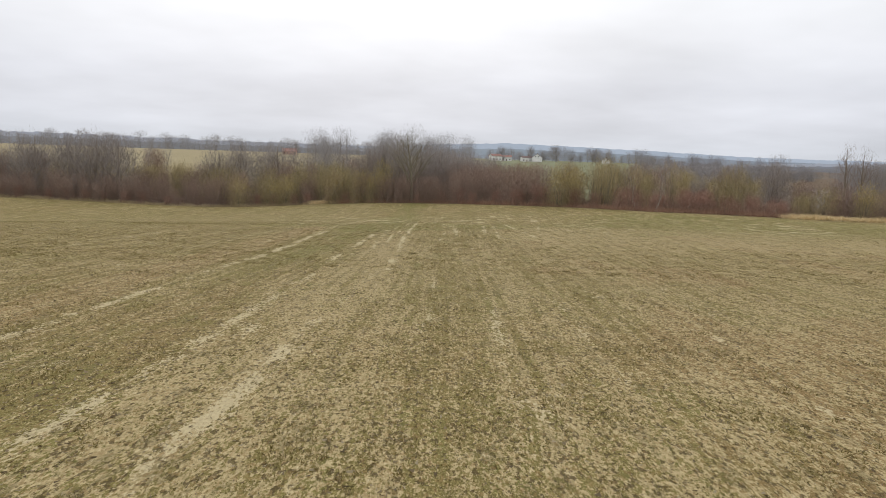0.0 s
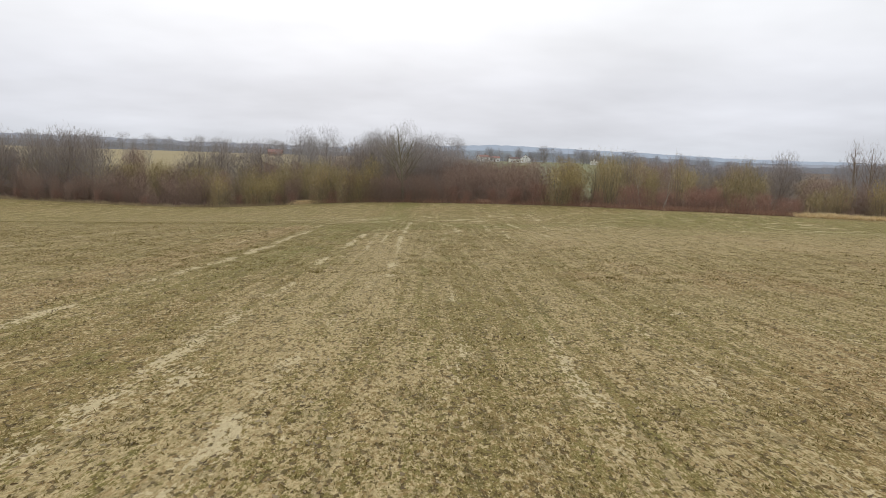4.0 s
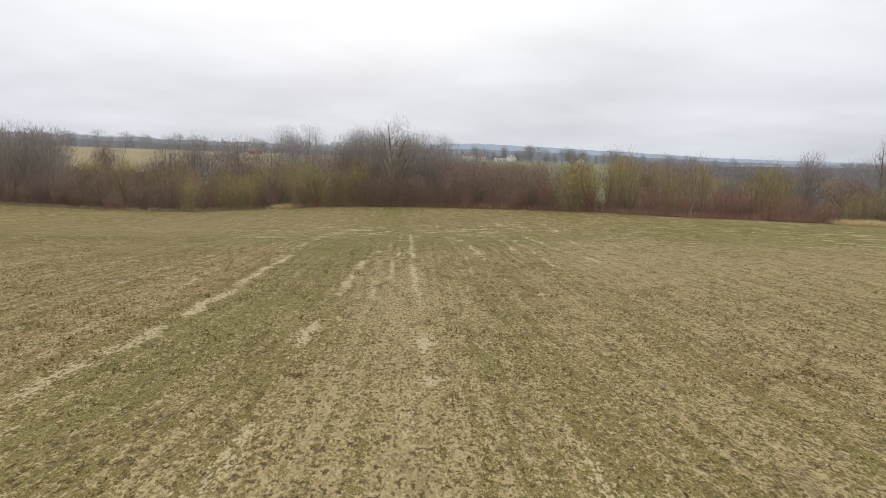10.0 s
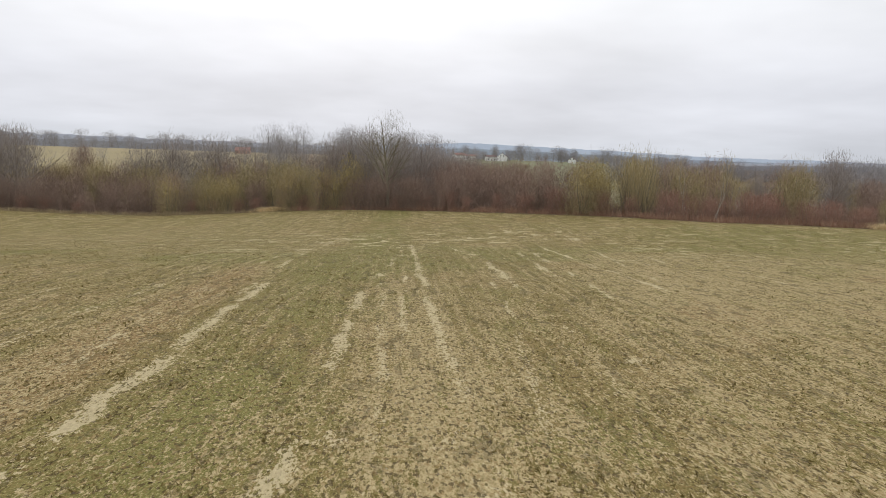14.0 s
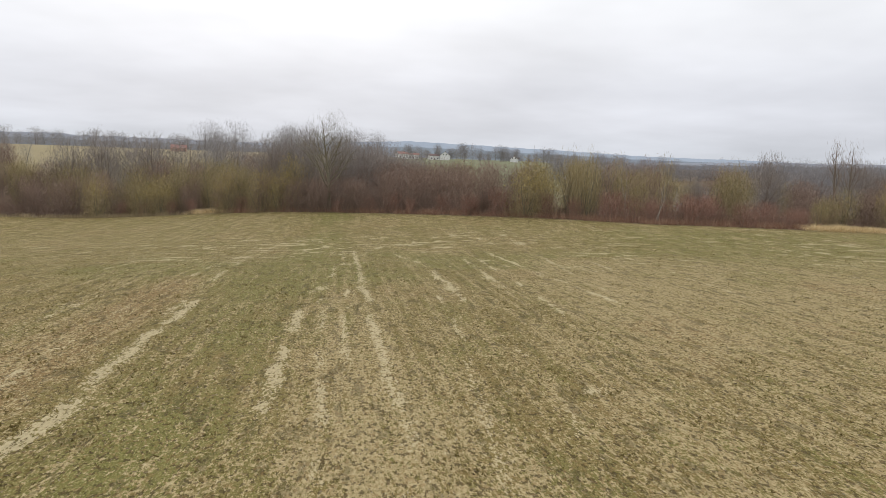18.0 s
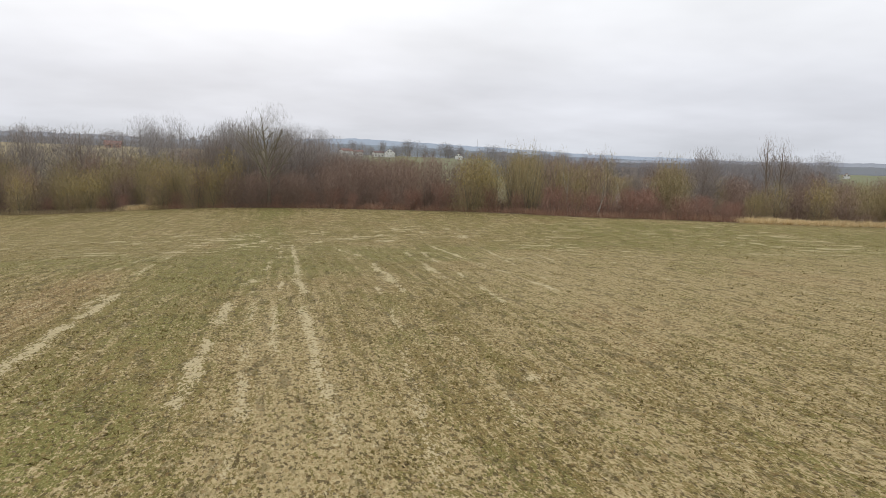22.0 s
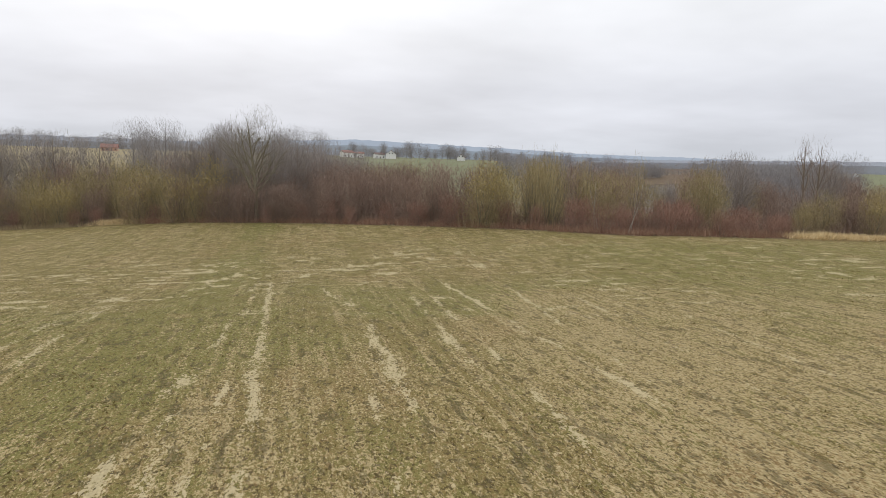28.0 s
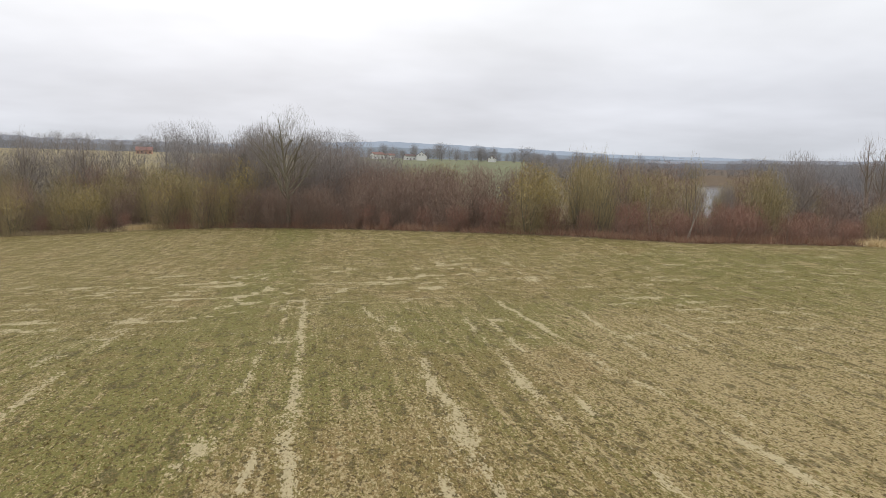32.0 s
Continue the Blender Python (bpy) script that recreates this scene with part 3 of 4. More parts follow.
def lobes_of(rng, count, tall, wide, low, flat=0.30):
    """Rounded masses that together make a crown: rows of centre and half sizes."""
    out = []
    for k in range(count):
        a, q = 2.4 * k + rng.rand(), math.sqrt((k + 0.5) / count)
        rz = tall * flat * (0.8 + 0.4 * rng.rand())
        rx = wide * (0.20 + 0.09 * rng.rand())
        top = tall * (1.0 - (0.42 - 0.3 * low) * q * q * (0.5 + rng.rand()))
        z = max(top - rz, rz * 0.6)
        out.append((math.cos(a) * q * (wide / 2 - rx * 0.7), math.sin(a) * q * (wide / 2 - rx * 0.7), z, rx, rx, rz))
        while low and z > rz * 1.1:
            z -= rz * 1.1
            out.append((out[-1][0] * 1.03, out[-1][1] * 1.03, max(z, rz * 0.4), rx, rx, rz))
    return np.array(out)


def haze(rng, lobes, count, length, width, lift=0.5, wild=0.4, root=0.0):
    """Fine twigs that fill the lobes of a crown and point up and out of it."""
    weight = lobes[:, 3] * lobes[:, 5]
    k = rng.choice(len(lobes), count, p=weight / weight.sum())
    d = unit(rng.normal(size=(count, 3))) * (rng.rand(count, 1) ** 0.42)
    end = lobes[k, :3] + d * lobes[k, 3:]
    end[:, 2] = np.maximum(end[:, 2], 0.15 + 0.3 * rng.rand(count))
    way = unit(unit(end - np.array((0, 0, root))) * 0.8 + rng.normal(size=end.shape) * wild + np.array((0, 0, lift)))
    size = length * (0.45 + 0.9 * rng.rand(count))
    return ribbons(end - way * size[:, None], way, size, width * (0.7 + 0.6 * rng.rand(count)), rng)


def shrub(name, seed, tall, wide, stems, twigs, bark, twig, thick=0.05, width=0.035, low=1, count=7, buds=None, share=0.3, upright=0.28, label="", category="shrub", group=""):
    """A many-stemmed bush: stems from one stool, a rounded haze of twigs, buds or catkins where it has them."""
    rng = np.random.RandomState(seed)
    thing = new(name)
    lobes = lobes_of(rng, count, tall, wide, low)
    wood = Wood()
    for k in range(stems):
        c = lobes[rng.randint(len(lobes))]
        base = np.array((c[0] * 0.2 + 0.2 * rng.normal(), c[1] * 0.2 + 0.2 * rng.normal(), -0.35))
        tip = c[:3] + np.array((0.5, 0.5, 0.55)) * c[3:] * rng.normal(size=3)
        tip[2] = max(tip[2], 0.45 * tall)
        pts = bent(base, tip - base, np.linalg.norm(tip - base), rng, 5, 0.10, 0.05)
        wood.tube(pts, [thick * (1 - 0.85 * i / 5) * (0.7 + 0.6 * rng.rand()) for i in range(6)], 4)
    hair = np.concatenate([haze(rng, lobes, int(twigs * 0.5), tall * 0.14, width, upright), haze(rng, lobes, int(twigs * 0.5), tall * 0.10, width, upright * 0.5, 0.7)])
    hair[:, :, 2] = np.maximum(hair[:, :, 2], -0.3)
    tagged(wood.mesh("stool", bark, thing), kind="stuff")
    tagged(tri_mesh("crown", hair, twig, thing), kind="stuff")
    if buds:
        tall_half = hair[hair[:, 2, 2] > tall * 0.45]
        tagged(tri_mesh("blossom", specks(tall_half, share, 0.17, rng), buds, thing), kind="stuff")
    return tagged(thing, label, category, group)


def tree(name, seed, tall, wide, bark, twig, trunk=0.22, limbs=7, fork=0.3, subs=6, twigs=1500, width=0.03, spread=0.55, low=0, length=0.075, count=13, label="", category="tree", group="", limb_bark=None, far=False, stems=1):
    """A bare tree: tapered trunk, limbs that rise and fan out from the fork, branches, a haze of twigs."""
    rng = np.random.RandomState(seed)
    thing = new(name)
    stock, arms = Wood(), Wood()
    lobes = lobes_of(rng, count, tall * (1 - fork * 0.7), wide, low, 0.17)
    lobes[:, 2] += tall * fork * 0.7
    hair = [haze(rng, lobes, twigs, tall * length, width, 0.25, 0.3, tall * fork * 0.6)]
    for s in range(stems):
        a0 = rng.rand() * 6.28
        tilt = 0.03 if stems == 1 else 0.2
        line = bent((0.3 * s * math.cos(a0), 0.3 * s * math.sin(a0), -0.4), (tilt * math.cos(a0), tilt * math.sin(a0), 1), tall * 0.86, rng, 8, 0.06, 0.06)
        stock.tube(line, [trunk * (1.25 if i == 0 else 1) * (1 - 0.93 * i / 8) + 0.01 for i in range(9)], 5 if far else 8)
        for k in range(limbs):
            t = fork * 0.8 + (0.85 - fork * 0.8) * ((k + rng.rand()) / limbs) ** 1.25
            p, w = along(line, np.array([t]))
            a = a0 + k * 2.4 + rng.rand()
            reach = tall * (0.90 - t) * (0.62 + 0.26 * rng.rand())
            way = (spread * math.cos(a), spread * math.sin(a), 1.0)
            limb = bent(p[0], way, min(reach, wide * 1.1), rng, 5, 0.11, 0.05)
            r = max(0.016, trunk * 0.55 * (1 - t * 0.75))
            arms.tube(limb, [r * (1 - 0.85 * i / 5) for i in range(6)], 3 if far else 5)
            for _ in range(subs):
                q, w = along(limb, np.array([0.2 + 0.75 * rng.rand()]))
                branch = bent(q[0], unit(w[0] + rng.normal(size=3) * 0.55 + (0, 0, 0.15)), reach * (0.22 + 0.26 * rng.rand()), rng, 3, 0.13, 0.02)
                if not far:
                    arms.tube(branch, [r * 0.36, r * 0.26, r * 0.18, r * 0.08], 3)
                hair.append(spray(branch, 4, reach * 0.11, width, rng, 0.38, 0.03, 0.2, 1))
    stock.mesh("trunk", bark, thing)
    tagged(arms.mesh("branchwork", limb_bark or bark, thing), kind="stuff")
    tagged(tri_mesh("crown", np.concatenate(hair), twig, thing), kind="stuff")
    return tagged(thing, label, category, group)


def stand(kind, x, y, size=1.0, turn=0.0, wide=None):
    """A copy of a plant on the ground at x, y."""
    m = pose(x, y, level(x, y) - 0.05, 0, 0, turn) @ Matrix.Diagonal((size * (wide or 1), size * (wide or 1), size, 1))
    made = copy_thing(kind, Matrix.Identity(4))
    made.matrix_basis = m
    return made


def retire(kinds):
    """Take the patterns away once their copies stand."""
    for ob in kinds:
        for o in (*ob.children_recursive, ob):
            bpy.data.objects.remove(o)


EDGE_GROUP, WOOD_GROUP = "bushes along the field edge", "bare trees of the far wood"
brown = [shrub("brown_shrub", 10 + k, 8.4, 6.8, 14, 2900, M_BARK, M_BROWN, label="dense leafless dark brown bush at the edge of the field", group=EDGE_GROUP) for k in range(4)]
red = [shrub("red_brown_shrub", 20 + k, 4.8, 4.8, 12, 2100, M_BARK, M_RED, 0.03, 0.03, label="low leafless red-brown bush at the edge of the field", group=EDGE_GROUP) for k in range(3)]
olive = [shrub("willow_shrub", 30 + k, 8.9, 6.8, 16, 3000, M_PALEBARK, M_OLIVE, 0.06, 0.034, low=0.7, buds=M_BUD, share=0.3, label="leafless olive-green willow bush at the edge of the field", group=EDGE_GROUP) for k in range(4)]
gold = [shrub("catkin_shrub", 40 + k, 7.6, 5.6, 13, 2000, M_PALEBARK, M_OLIVE, low=0.5, buds=M_CATKIN, share=0.8, label="willow bush with yellow catkins at the edge of the field", group=EDGE_GROUP) for k in range(2)]
thicket = [shrub("brown_shrub", 110 + k, 12.0, 10.5, 16, 4200, M_BARK, M_BROWN, 0.08, 0.062, count=12, label="tall dense leafless brown bush behind the field's edge", group=EDGE_GROUP) for k in range(2)]
thicket += [shrub("willow_shrub", 114 + k, 12.0, 10.0, 18, 4200, M_PALEBARK, M_OLIVE, 0.08, 0.06, count=12, buds=M_BUD, share=0.15, label="tall leafless olive-green willow behind the field's edge", group=EDGE_GROUP) for k in range(2)]
grey = [tree("bare_tree", 50 + k, 15.0, 10.0, M_BARK, M_GREY, 0.2, 10, 0.2, 6, 4000, 0.044, 0.75, low=0.3, label="leafless grey-brown tree standing among the bushes", group="bare trees behind the bushes") for k in range(3)]
birch = [tree("birch_tree", 60 + k, 7.6, 2.6, M_BIRCH, M_BROWN, 0.036, 7, 0.35, 3, 350, 0.022, 0.35, limb_bark=M_BARK, stems=2, count=4, label="young birch with a thin white trunk in the bushes", group="young birches") for k in range(2)]
rods = [shrub("pollard_willow", 70 + k, 10.6, 4.2, 22, 1300, M_PALEBARK, M_OLIVE, 0.06, 0.032, low=0.6, upright=1.4, count=5, label="tall willow with upright leafless rods", group="tall willows") for k in range(2)]
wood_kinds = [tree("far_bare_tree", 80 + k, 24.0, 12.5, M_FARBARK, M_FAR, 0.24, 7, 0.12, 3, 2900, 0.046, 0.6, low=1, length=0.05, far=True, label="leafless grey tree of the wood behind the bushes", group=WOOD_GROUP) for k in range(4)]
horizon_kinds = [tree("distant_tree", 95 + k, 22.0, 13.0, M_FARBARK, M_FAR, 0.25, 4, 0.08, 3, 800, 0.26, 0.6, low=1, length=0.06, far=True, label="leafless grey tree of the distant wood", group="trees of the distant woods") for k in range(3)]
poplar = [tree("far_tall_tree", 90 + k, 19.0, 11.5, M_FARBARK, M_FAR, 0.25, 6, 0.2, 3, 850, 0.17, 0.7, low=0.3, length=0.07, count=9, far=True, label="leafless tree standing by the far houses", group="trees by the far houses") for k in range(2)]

rng = np.random.RandomState(3)
LAKE_VIEW = (41.5, 118.0, 0.59, 1.3)  # strip kept open towards the lake: x at y, slope, half width


def belt(kinds, x0, x1, gap, depth0, depth1, small, large, turn=True, wide=None):
    """Bushes from x0 to x1 in the strip between two depths behind the field's edge."""
    x = x0
    while x < x1:
        d = depth0 + (depth1 - depth0) * rng.rand()
        px = x + gap * 0.5 * rng.rand()
        py = float(edge_y(px)) + d
        open_view = d > 3.6 and abs(px - LAKE_VIEW[0] - LAKE_VIEW[2] * (py - LAKE_VIEW[1])) < LAKE_VIEW[3] + 2.0 * large
        if not open_view:
            stand(kinds[rng.randint(len(kinds))], px, py, small + (large - small) * rng.rand(), 360 * rng.rand(), wide)
        x += gap * (0.75 + 0.5 * rng.rand())


# west of the great tree
belt(brown, -135, -60, 4.6, 3, 8, 0.8, 1.05)
belt(brown + olive, -140, -58, 5.0, 10, 20, 0.9, 1.15)
belt(red, -135, -60, 5.0, 0.8, 2.5, 0.55, 0.8)
belt(brown, -60, -44, 3.6, 2, 6, 0.75, 1.05)
belt(olive + olive + brown, -60, -42, 3.8, 8, 16, 0.95, 1.3)
belt(olive + olive + gold + brown, -45, -30, 3.4, 3, 8, 0.75, 1.05)
belt(olive + brown, -44, -28, 3.6, 9, 18, 1.05, 1.4)
belt(brown + olive, -32, -18, 3.4, 2, 7, 0.75, 1.0)
belt(olive + olive + brown, -30, -12, 3.6, 9, 18, 1.0, 1.25)
belt(red, -44, -12, 4.2, 0.8, 2.5, 0.45, 0.7)
# under and east of the great tree
belt(brown, -18, 4, 3.0, 1.5, 5, 0.62, 0.85)
belt(brown, -16, 6, 3.6, 7, 20, 0.85, 1.15)
belt(red, -14, 14, 3.6, 0.8, 2.6, 0.5, 0.8)
belt(brown, 3, 19, 3.0, 3, 8, 0.85, 1.05)
belt(brown, -2, 9, 2.6, 9, 16, 0.8, 1.0)
belt(brown + red, 4, 20, 3.4, 10, 20, 1.0, 1.25)
belt(red, 13, 34, 2.8, 0.8, 3.0, 0.65, 0.95)
belt(olive + rods + red, 18, 37, 3.0, 5, 12, 0.85, 1.05)
belt(olive + brown, 17, 40, 3.6, 12, 26, 0.95, 1.2)
# the gaps through which the lake shows
belt(red, 33, 56, 2.4, 0.8, 3.4, 0.6, 0.85)
belt(red, 36, 44, 2.6, 4, 9, 0.6, 0.8)
belt(olive + red, 46, 56, 3.0, 3, 9, 0.7, 0.95)
belt(olive + brown, 48.5, 57, 3.0, 10, 22, 0.95, 1.2)
belt(red + olive, 56, 62, 2.4, 3, 9, 0.55, 0.72)
belt(olive + olive + brown, 61, 86, 3.4, 3.5, 9, 0.62, 0.85, wide=1.3)
belt(olive + brown + red, 63, 130, 4.2, 10, 22, 0.65, 0.95)
belt(brown + olive, 84, 130, 4.4, 3, 8, 0.6, 0.9)
# further back, where the ground falls away
belt(thicket, -150, -95, 5.6, 18, 42, 0.82, 1.1)
belt(thicket, -97, -58, 4.2, 14, 36, 0.78, 0.93)
belt(thicket[2:] + thicket, -60, -14, 5.6, 18, 42, 0.8, 1.08)
belt(thicket, -14, 20, 6.4, 22, 40, 0.7, 0.95)
belt(brown + olive, 64, 140, 5.5, 24, 42, 0.7, 1.0)
belt(thicket, 17, 42, 6.4, 26, 46, 0.72, 0.95)
belt(brown, -13, -1, 2.4, 0.9, 1.8, 0.62, 0.8)
belt(olive + rods, 35.5, 42.5, 2.4, 6, 20, 0.8, 1.05)
belt(thicket, 50, 150, 6.6, 40, 75, 0.7, 1.0)
belt(brown, -110, -62, 3.6, 1.6, 3.4, 0.55, 0.75)
for x, y, s in ((41.0, 116.8, 0.92), (43.4, 118.6, 0.86), (45.8, 121.2, 0.9), (42.6, 115.4, 0.95), (39.6, 115.6, 0.9), (48.2, 124.0, 0.85)):
    stand(red[rng.randint(3)], x, y, s, 360 * rng.rand())
# single plants that stand out
for x, y, s in ((-36, 154.6, 0.85), (-38.5, 155.5, 0.75), (-24.3, 150.5, 0.95), (-18.0, 146.5, 0.9), (-15.2, 145.6, 0.8), (-12.8, 146, 1.08), (20.0, 123.5, 1.0), (22.4, 122.5, 0.85), (-47, 157.5, 0.9), (70.5, 118.5, 0.8)):
    stand(gold[rng.randint(2)], x, y - 1.5, 1.2 * s, 360 * rng.rand())
for x, y, s in ((27.1, 119.0, 1.05), (29.0, 121.5, 0.85), (33.5, 125, 1.0), (51.0, 125.5, 1.0), (54, 128, 1.05), (43.2, 121.5, 0.62), (46.4, 126.5, 0.66), (41.2, 119.5, 0.55)):
    stand(rods[rng.randint(2)], x, y, s, 360 * rng.rand())
for x, y, s in ((34.0, 112.6, 0.95), (31.2, 114.0, 0.95), (36.6, 114.6, 0.75), (5.5, 140.5, 1.1), (41.2, 119, 0.55), (44.6, 122.5, 0.6), (47.0, 125.5, 0.7), (46.0, 127, 0.6)):
    stand(birch[rng.randint(2)], x, y, s, 360 * rng.rand())
for x, y, s, w in ((-86.5, 168, 1.25, 1.0), (-79.5, 167, 1.18, 1.2), (-52, 176, 1.16, 1.0), (-43, 175, 1.12, 1.3), (-60, 178, 1.05, 1.0), (-93, 170, 1.15, 1.0), (-104, 172, 1.2, 1.0),
                   (8, 215, 1.1, 1.5), (0, 205, 1.15, 1.5), (14, 235, 1.1, 1.4), (5, 240, 1.2, 1.4), (-6, 190, 1.1, 1.3), (66, 139, 0.86, 1.0), (63, 135, 0.74, 1.0), (101, 160, 0.95, 1.0), (92, 150, 0.9, 0.9), (-36, 172, 1.0, 1.1), (-48, 183, 1.1, 1.2), (-28, 178, 0.95, 1.2), (-58, 190, 1.1, 1.2), (-20, 186, 1.0, 1.3), (3, 178, 1.05, 1.3), (12, 190, 1.0, 1.4)):
    stand(grey[rng.randint(3)], x, y, s, 360 * rng.rand(), w)

great = tree("great_tree", 108, 16.6, 9.0, M_PALEBARK, M_PALE, 0.34, 17, 0.34, 9, 1500, 0.026, 0.72, length=0.05, label="tall leafless tree with pale branches rising over the bushes")
great.matrix_basis = pose(-7.2, 139.5, level(-7.2, 139.5) - 0.05)
for k, (x, y, h, w) in enumerate(((83.5, 146, 17.5, 5.0), (88.5, 148, 17.0, 5.6))):
    bare = tree("bare_tree", 120 + k, h, w, M_BARK, M_BROWN, 0.26, 9, 0.4, 6, 240, 0.03, 0.42, label="gaunt leafless tree rising over the willow bushes", group="bare trees behind the bushes")
    bare.matrix_basis = pose(x, y, level(x, y) - 0.05)

# trees that stand close round the great tree, a lone one on the meadow
for x, y, h, w in ((-10.5, 145, 1.0, 0.75), (-13.5, 148, 0.98, 0.8), (-17.5, 150, 0.93, 0.9), (-2.5, 147, 0.86, 0.95), (2.0, 150, 0.76, 1.0), (-5.0, 152, 0.92, 0.9), (-0.5, 157, 0.84, 1.0), (5.5, 156, 0.66, 1.0), (9.0, 158, 0.58, 1.0)):
    stand(grey[rng.randint(3)], x, y, h, 360 * rng.rand(), w)
stand(thicket[0], -119, 281, 1.35, 40, 0.85)
# saplings before the lake
for x, y, h in ((42.4, 119.2, 0.44), (44.4, 122.0, 0.42), (46.6, 126.0, 0.46), (43.2, 122.8, 0.38)):
    stand(grey[rng.randint(3)], x, y, h, 360 * rng.rand(), 0.5)


def spruce(x, y, tall, wide):
    """A small dark conifer: a straight stem and whorls of drooping needled branches."""
    r = np.random.RandomState(77)
    thing, stock, hair = new("spruce_tree"), Wood(), []
    stock.tube([(0, 0, -0.4), (0, 0, tall * 0.5), (0, 0, tall)], [0.14, 0.08, 0.015], 6)
    for k in range(26):
        z = tall * (0.08 + 0.9 * k / 26)
        for _ in range(7):
            a = 6.28 * r.rand()
            arm = bent((0, 0, z), (math.cos(a), math.sin(a), 0.05), wide / 2 * (1 - z / tall) + 0.15, r, 3, 0.08, -0.06)
            hair.append(spray(arm, 14, 0.4, 0.06, r, 0.6, -0.15, 0.05, 1))
    stock.mesh("trunk", M_BARK, thing)
    tagged(tri_mesh("crown", np.concatenate(hair), M_NEEDLE, thing), kind="stuff")
    thing.matrix_basis = pose(x, y, level(x, y) - 0.05)
    return tagged(thing, "small dark green spruce standing among the bare trees", "tree")


spruce(-14.0, 151, 10.2, 2.6)

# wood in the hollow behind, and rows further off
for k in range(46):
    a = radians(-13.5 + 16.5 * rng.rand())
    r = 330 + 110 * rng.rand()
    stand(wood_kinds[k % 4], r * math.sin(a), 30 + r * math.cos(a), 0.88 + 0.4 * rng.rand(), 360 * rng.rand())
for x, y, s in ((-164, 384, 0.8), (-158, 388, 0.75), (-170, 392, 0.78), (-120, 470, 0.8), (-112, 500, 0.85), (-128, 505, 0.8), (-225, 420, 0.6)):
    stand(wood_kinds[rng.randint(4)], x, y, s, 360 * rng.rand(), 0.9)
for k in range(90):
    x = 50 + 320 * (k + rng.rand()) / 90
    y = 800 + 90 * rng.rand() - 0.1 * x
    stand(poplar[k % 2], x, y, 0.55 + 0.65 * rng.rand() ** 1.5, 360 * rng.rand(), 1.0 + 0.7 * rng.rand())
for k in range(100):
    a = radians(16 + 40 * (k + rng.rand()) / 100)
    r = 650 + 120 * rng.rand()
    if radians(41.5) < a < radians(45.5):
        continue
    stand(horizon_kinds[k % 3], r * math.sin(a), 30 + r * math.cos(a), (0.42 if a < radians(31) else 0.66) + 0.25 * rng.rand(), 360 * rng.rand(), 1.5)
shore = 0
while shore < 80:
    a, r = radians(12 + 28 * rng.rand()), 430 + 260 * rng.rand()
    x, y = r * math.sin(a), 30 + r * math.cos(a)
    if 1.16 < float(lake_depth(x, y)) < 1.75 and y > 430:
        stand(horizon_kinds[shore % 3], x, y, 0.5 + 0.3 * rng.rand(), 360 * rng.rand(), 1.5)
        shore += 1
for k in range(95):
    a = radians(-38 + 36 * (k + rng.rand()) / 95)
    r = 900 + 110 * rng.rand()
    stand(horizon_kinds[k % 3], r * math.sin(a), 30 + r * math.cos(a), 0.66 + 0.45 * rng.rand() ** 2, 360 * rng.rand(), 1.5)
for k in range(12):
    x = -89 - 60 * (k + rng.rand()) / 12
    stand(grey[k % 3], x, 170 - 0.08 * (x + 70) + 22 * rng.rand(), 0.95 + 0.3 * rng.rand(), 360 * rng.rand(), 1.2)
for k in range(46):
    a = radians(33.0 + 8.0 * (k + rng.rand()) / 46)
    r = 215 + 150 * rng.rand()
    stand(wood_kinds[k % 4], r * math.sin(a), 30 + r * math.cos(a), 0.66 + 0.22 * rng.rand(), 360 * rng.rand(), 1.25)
retire(thicket + brown + red + olive + gold + grey + birch + rods + wood_kinds + horizon_kinds + poplar)


def tufts(name, material, spots, tall, width, blades, label, seed, lean=0.35, category="grass"):
    """Blades in clumps, all in one mesh. spots: n x 3 places."""
    r = np.random.RandomState(seed)
    p = np.repeat(np.asarray(spots), blades, 0)
    p[:, :2] += r.normal(size=(len(p), 2)) * width * 1.5
    way = unit(np.concatenate([r.normal(size=(len(p), 2)) * lean, np.ones((len(p), 1))], 1))
    clump = 0.35 + 1.3 * np.repeat(rough_noise(np.asarray(spots)[:, 0] / 1.1, np.asarray(spots)[:, 1] / 1.1, 3), blades)
    tri = ribbons(p, way, tall * clump * (0.45 + 0.8 * r.rand(len(p))), width * (0.6 + 0.8 * r.rand(len(p))), r)
    return tagged(tri_mesh(name, tri, material), label, category, kind="stuff")


def fringe(count, x0, x1, d0, d1, seed):
    r = np.random.RandomState(seed)
    x = x0 + (x1 - x0) * r.rand(count)
    x = x[r.rand(count) < smooth(np.minimum(x - x0, x1 - x), 0, 3.5)]
    y = edge_y(x) + d0 + (d1 - d0) * r.rand(len(x))
    keep = r.rand(len(x)) < 0.25 + 0.9 * smooth(rough_noise(x / 1.6 + seed, y / 1.2, 2), 0.35, 0.65)
    x, y = x[keep], y[keep]
    return np.stack([x, y, surface(x, y) - 0.02], 1)


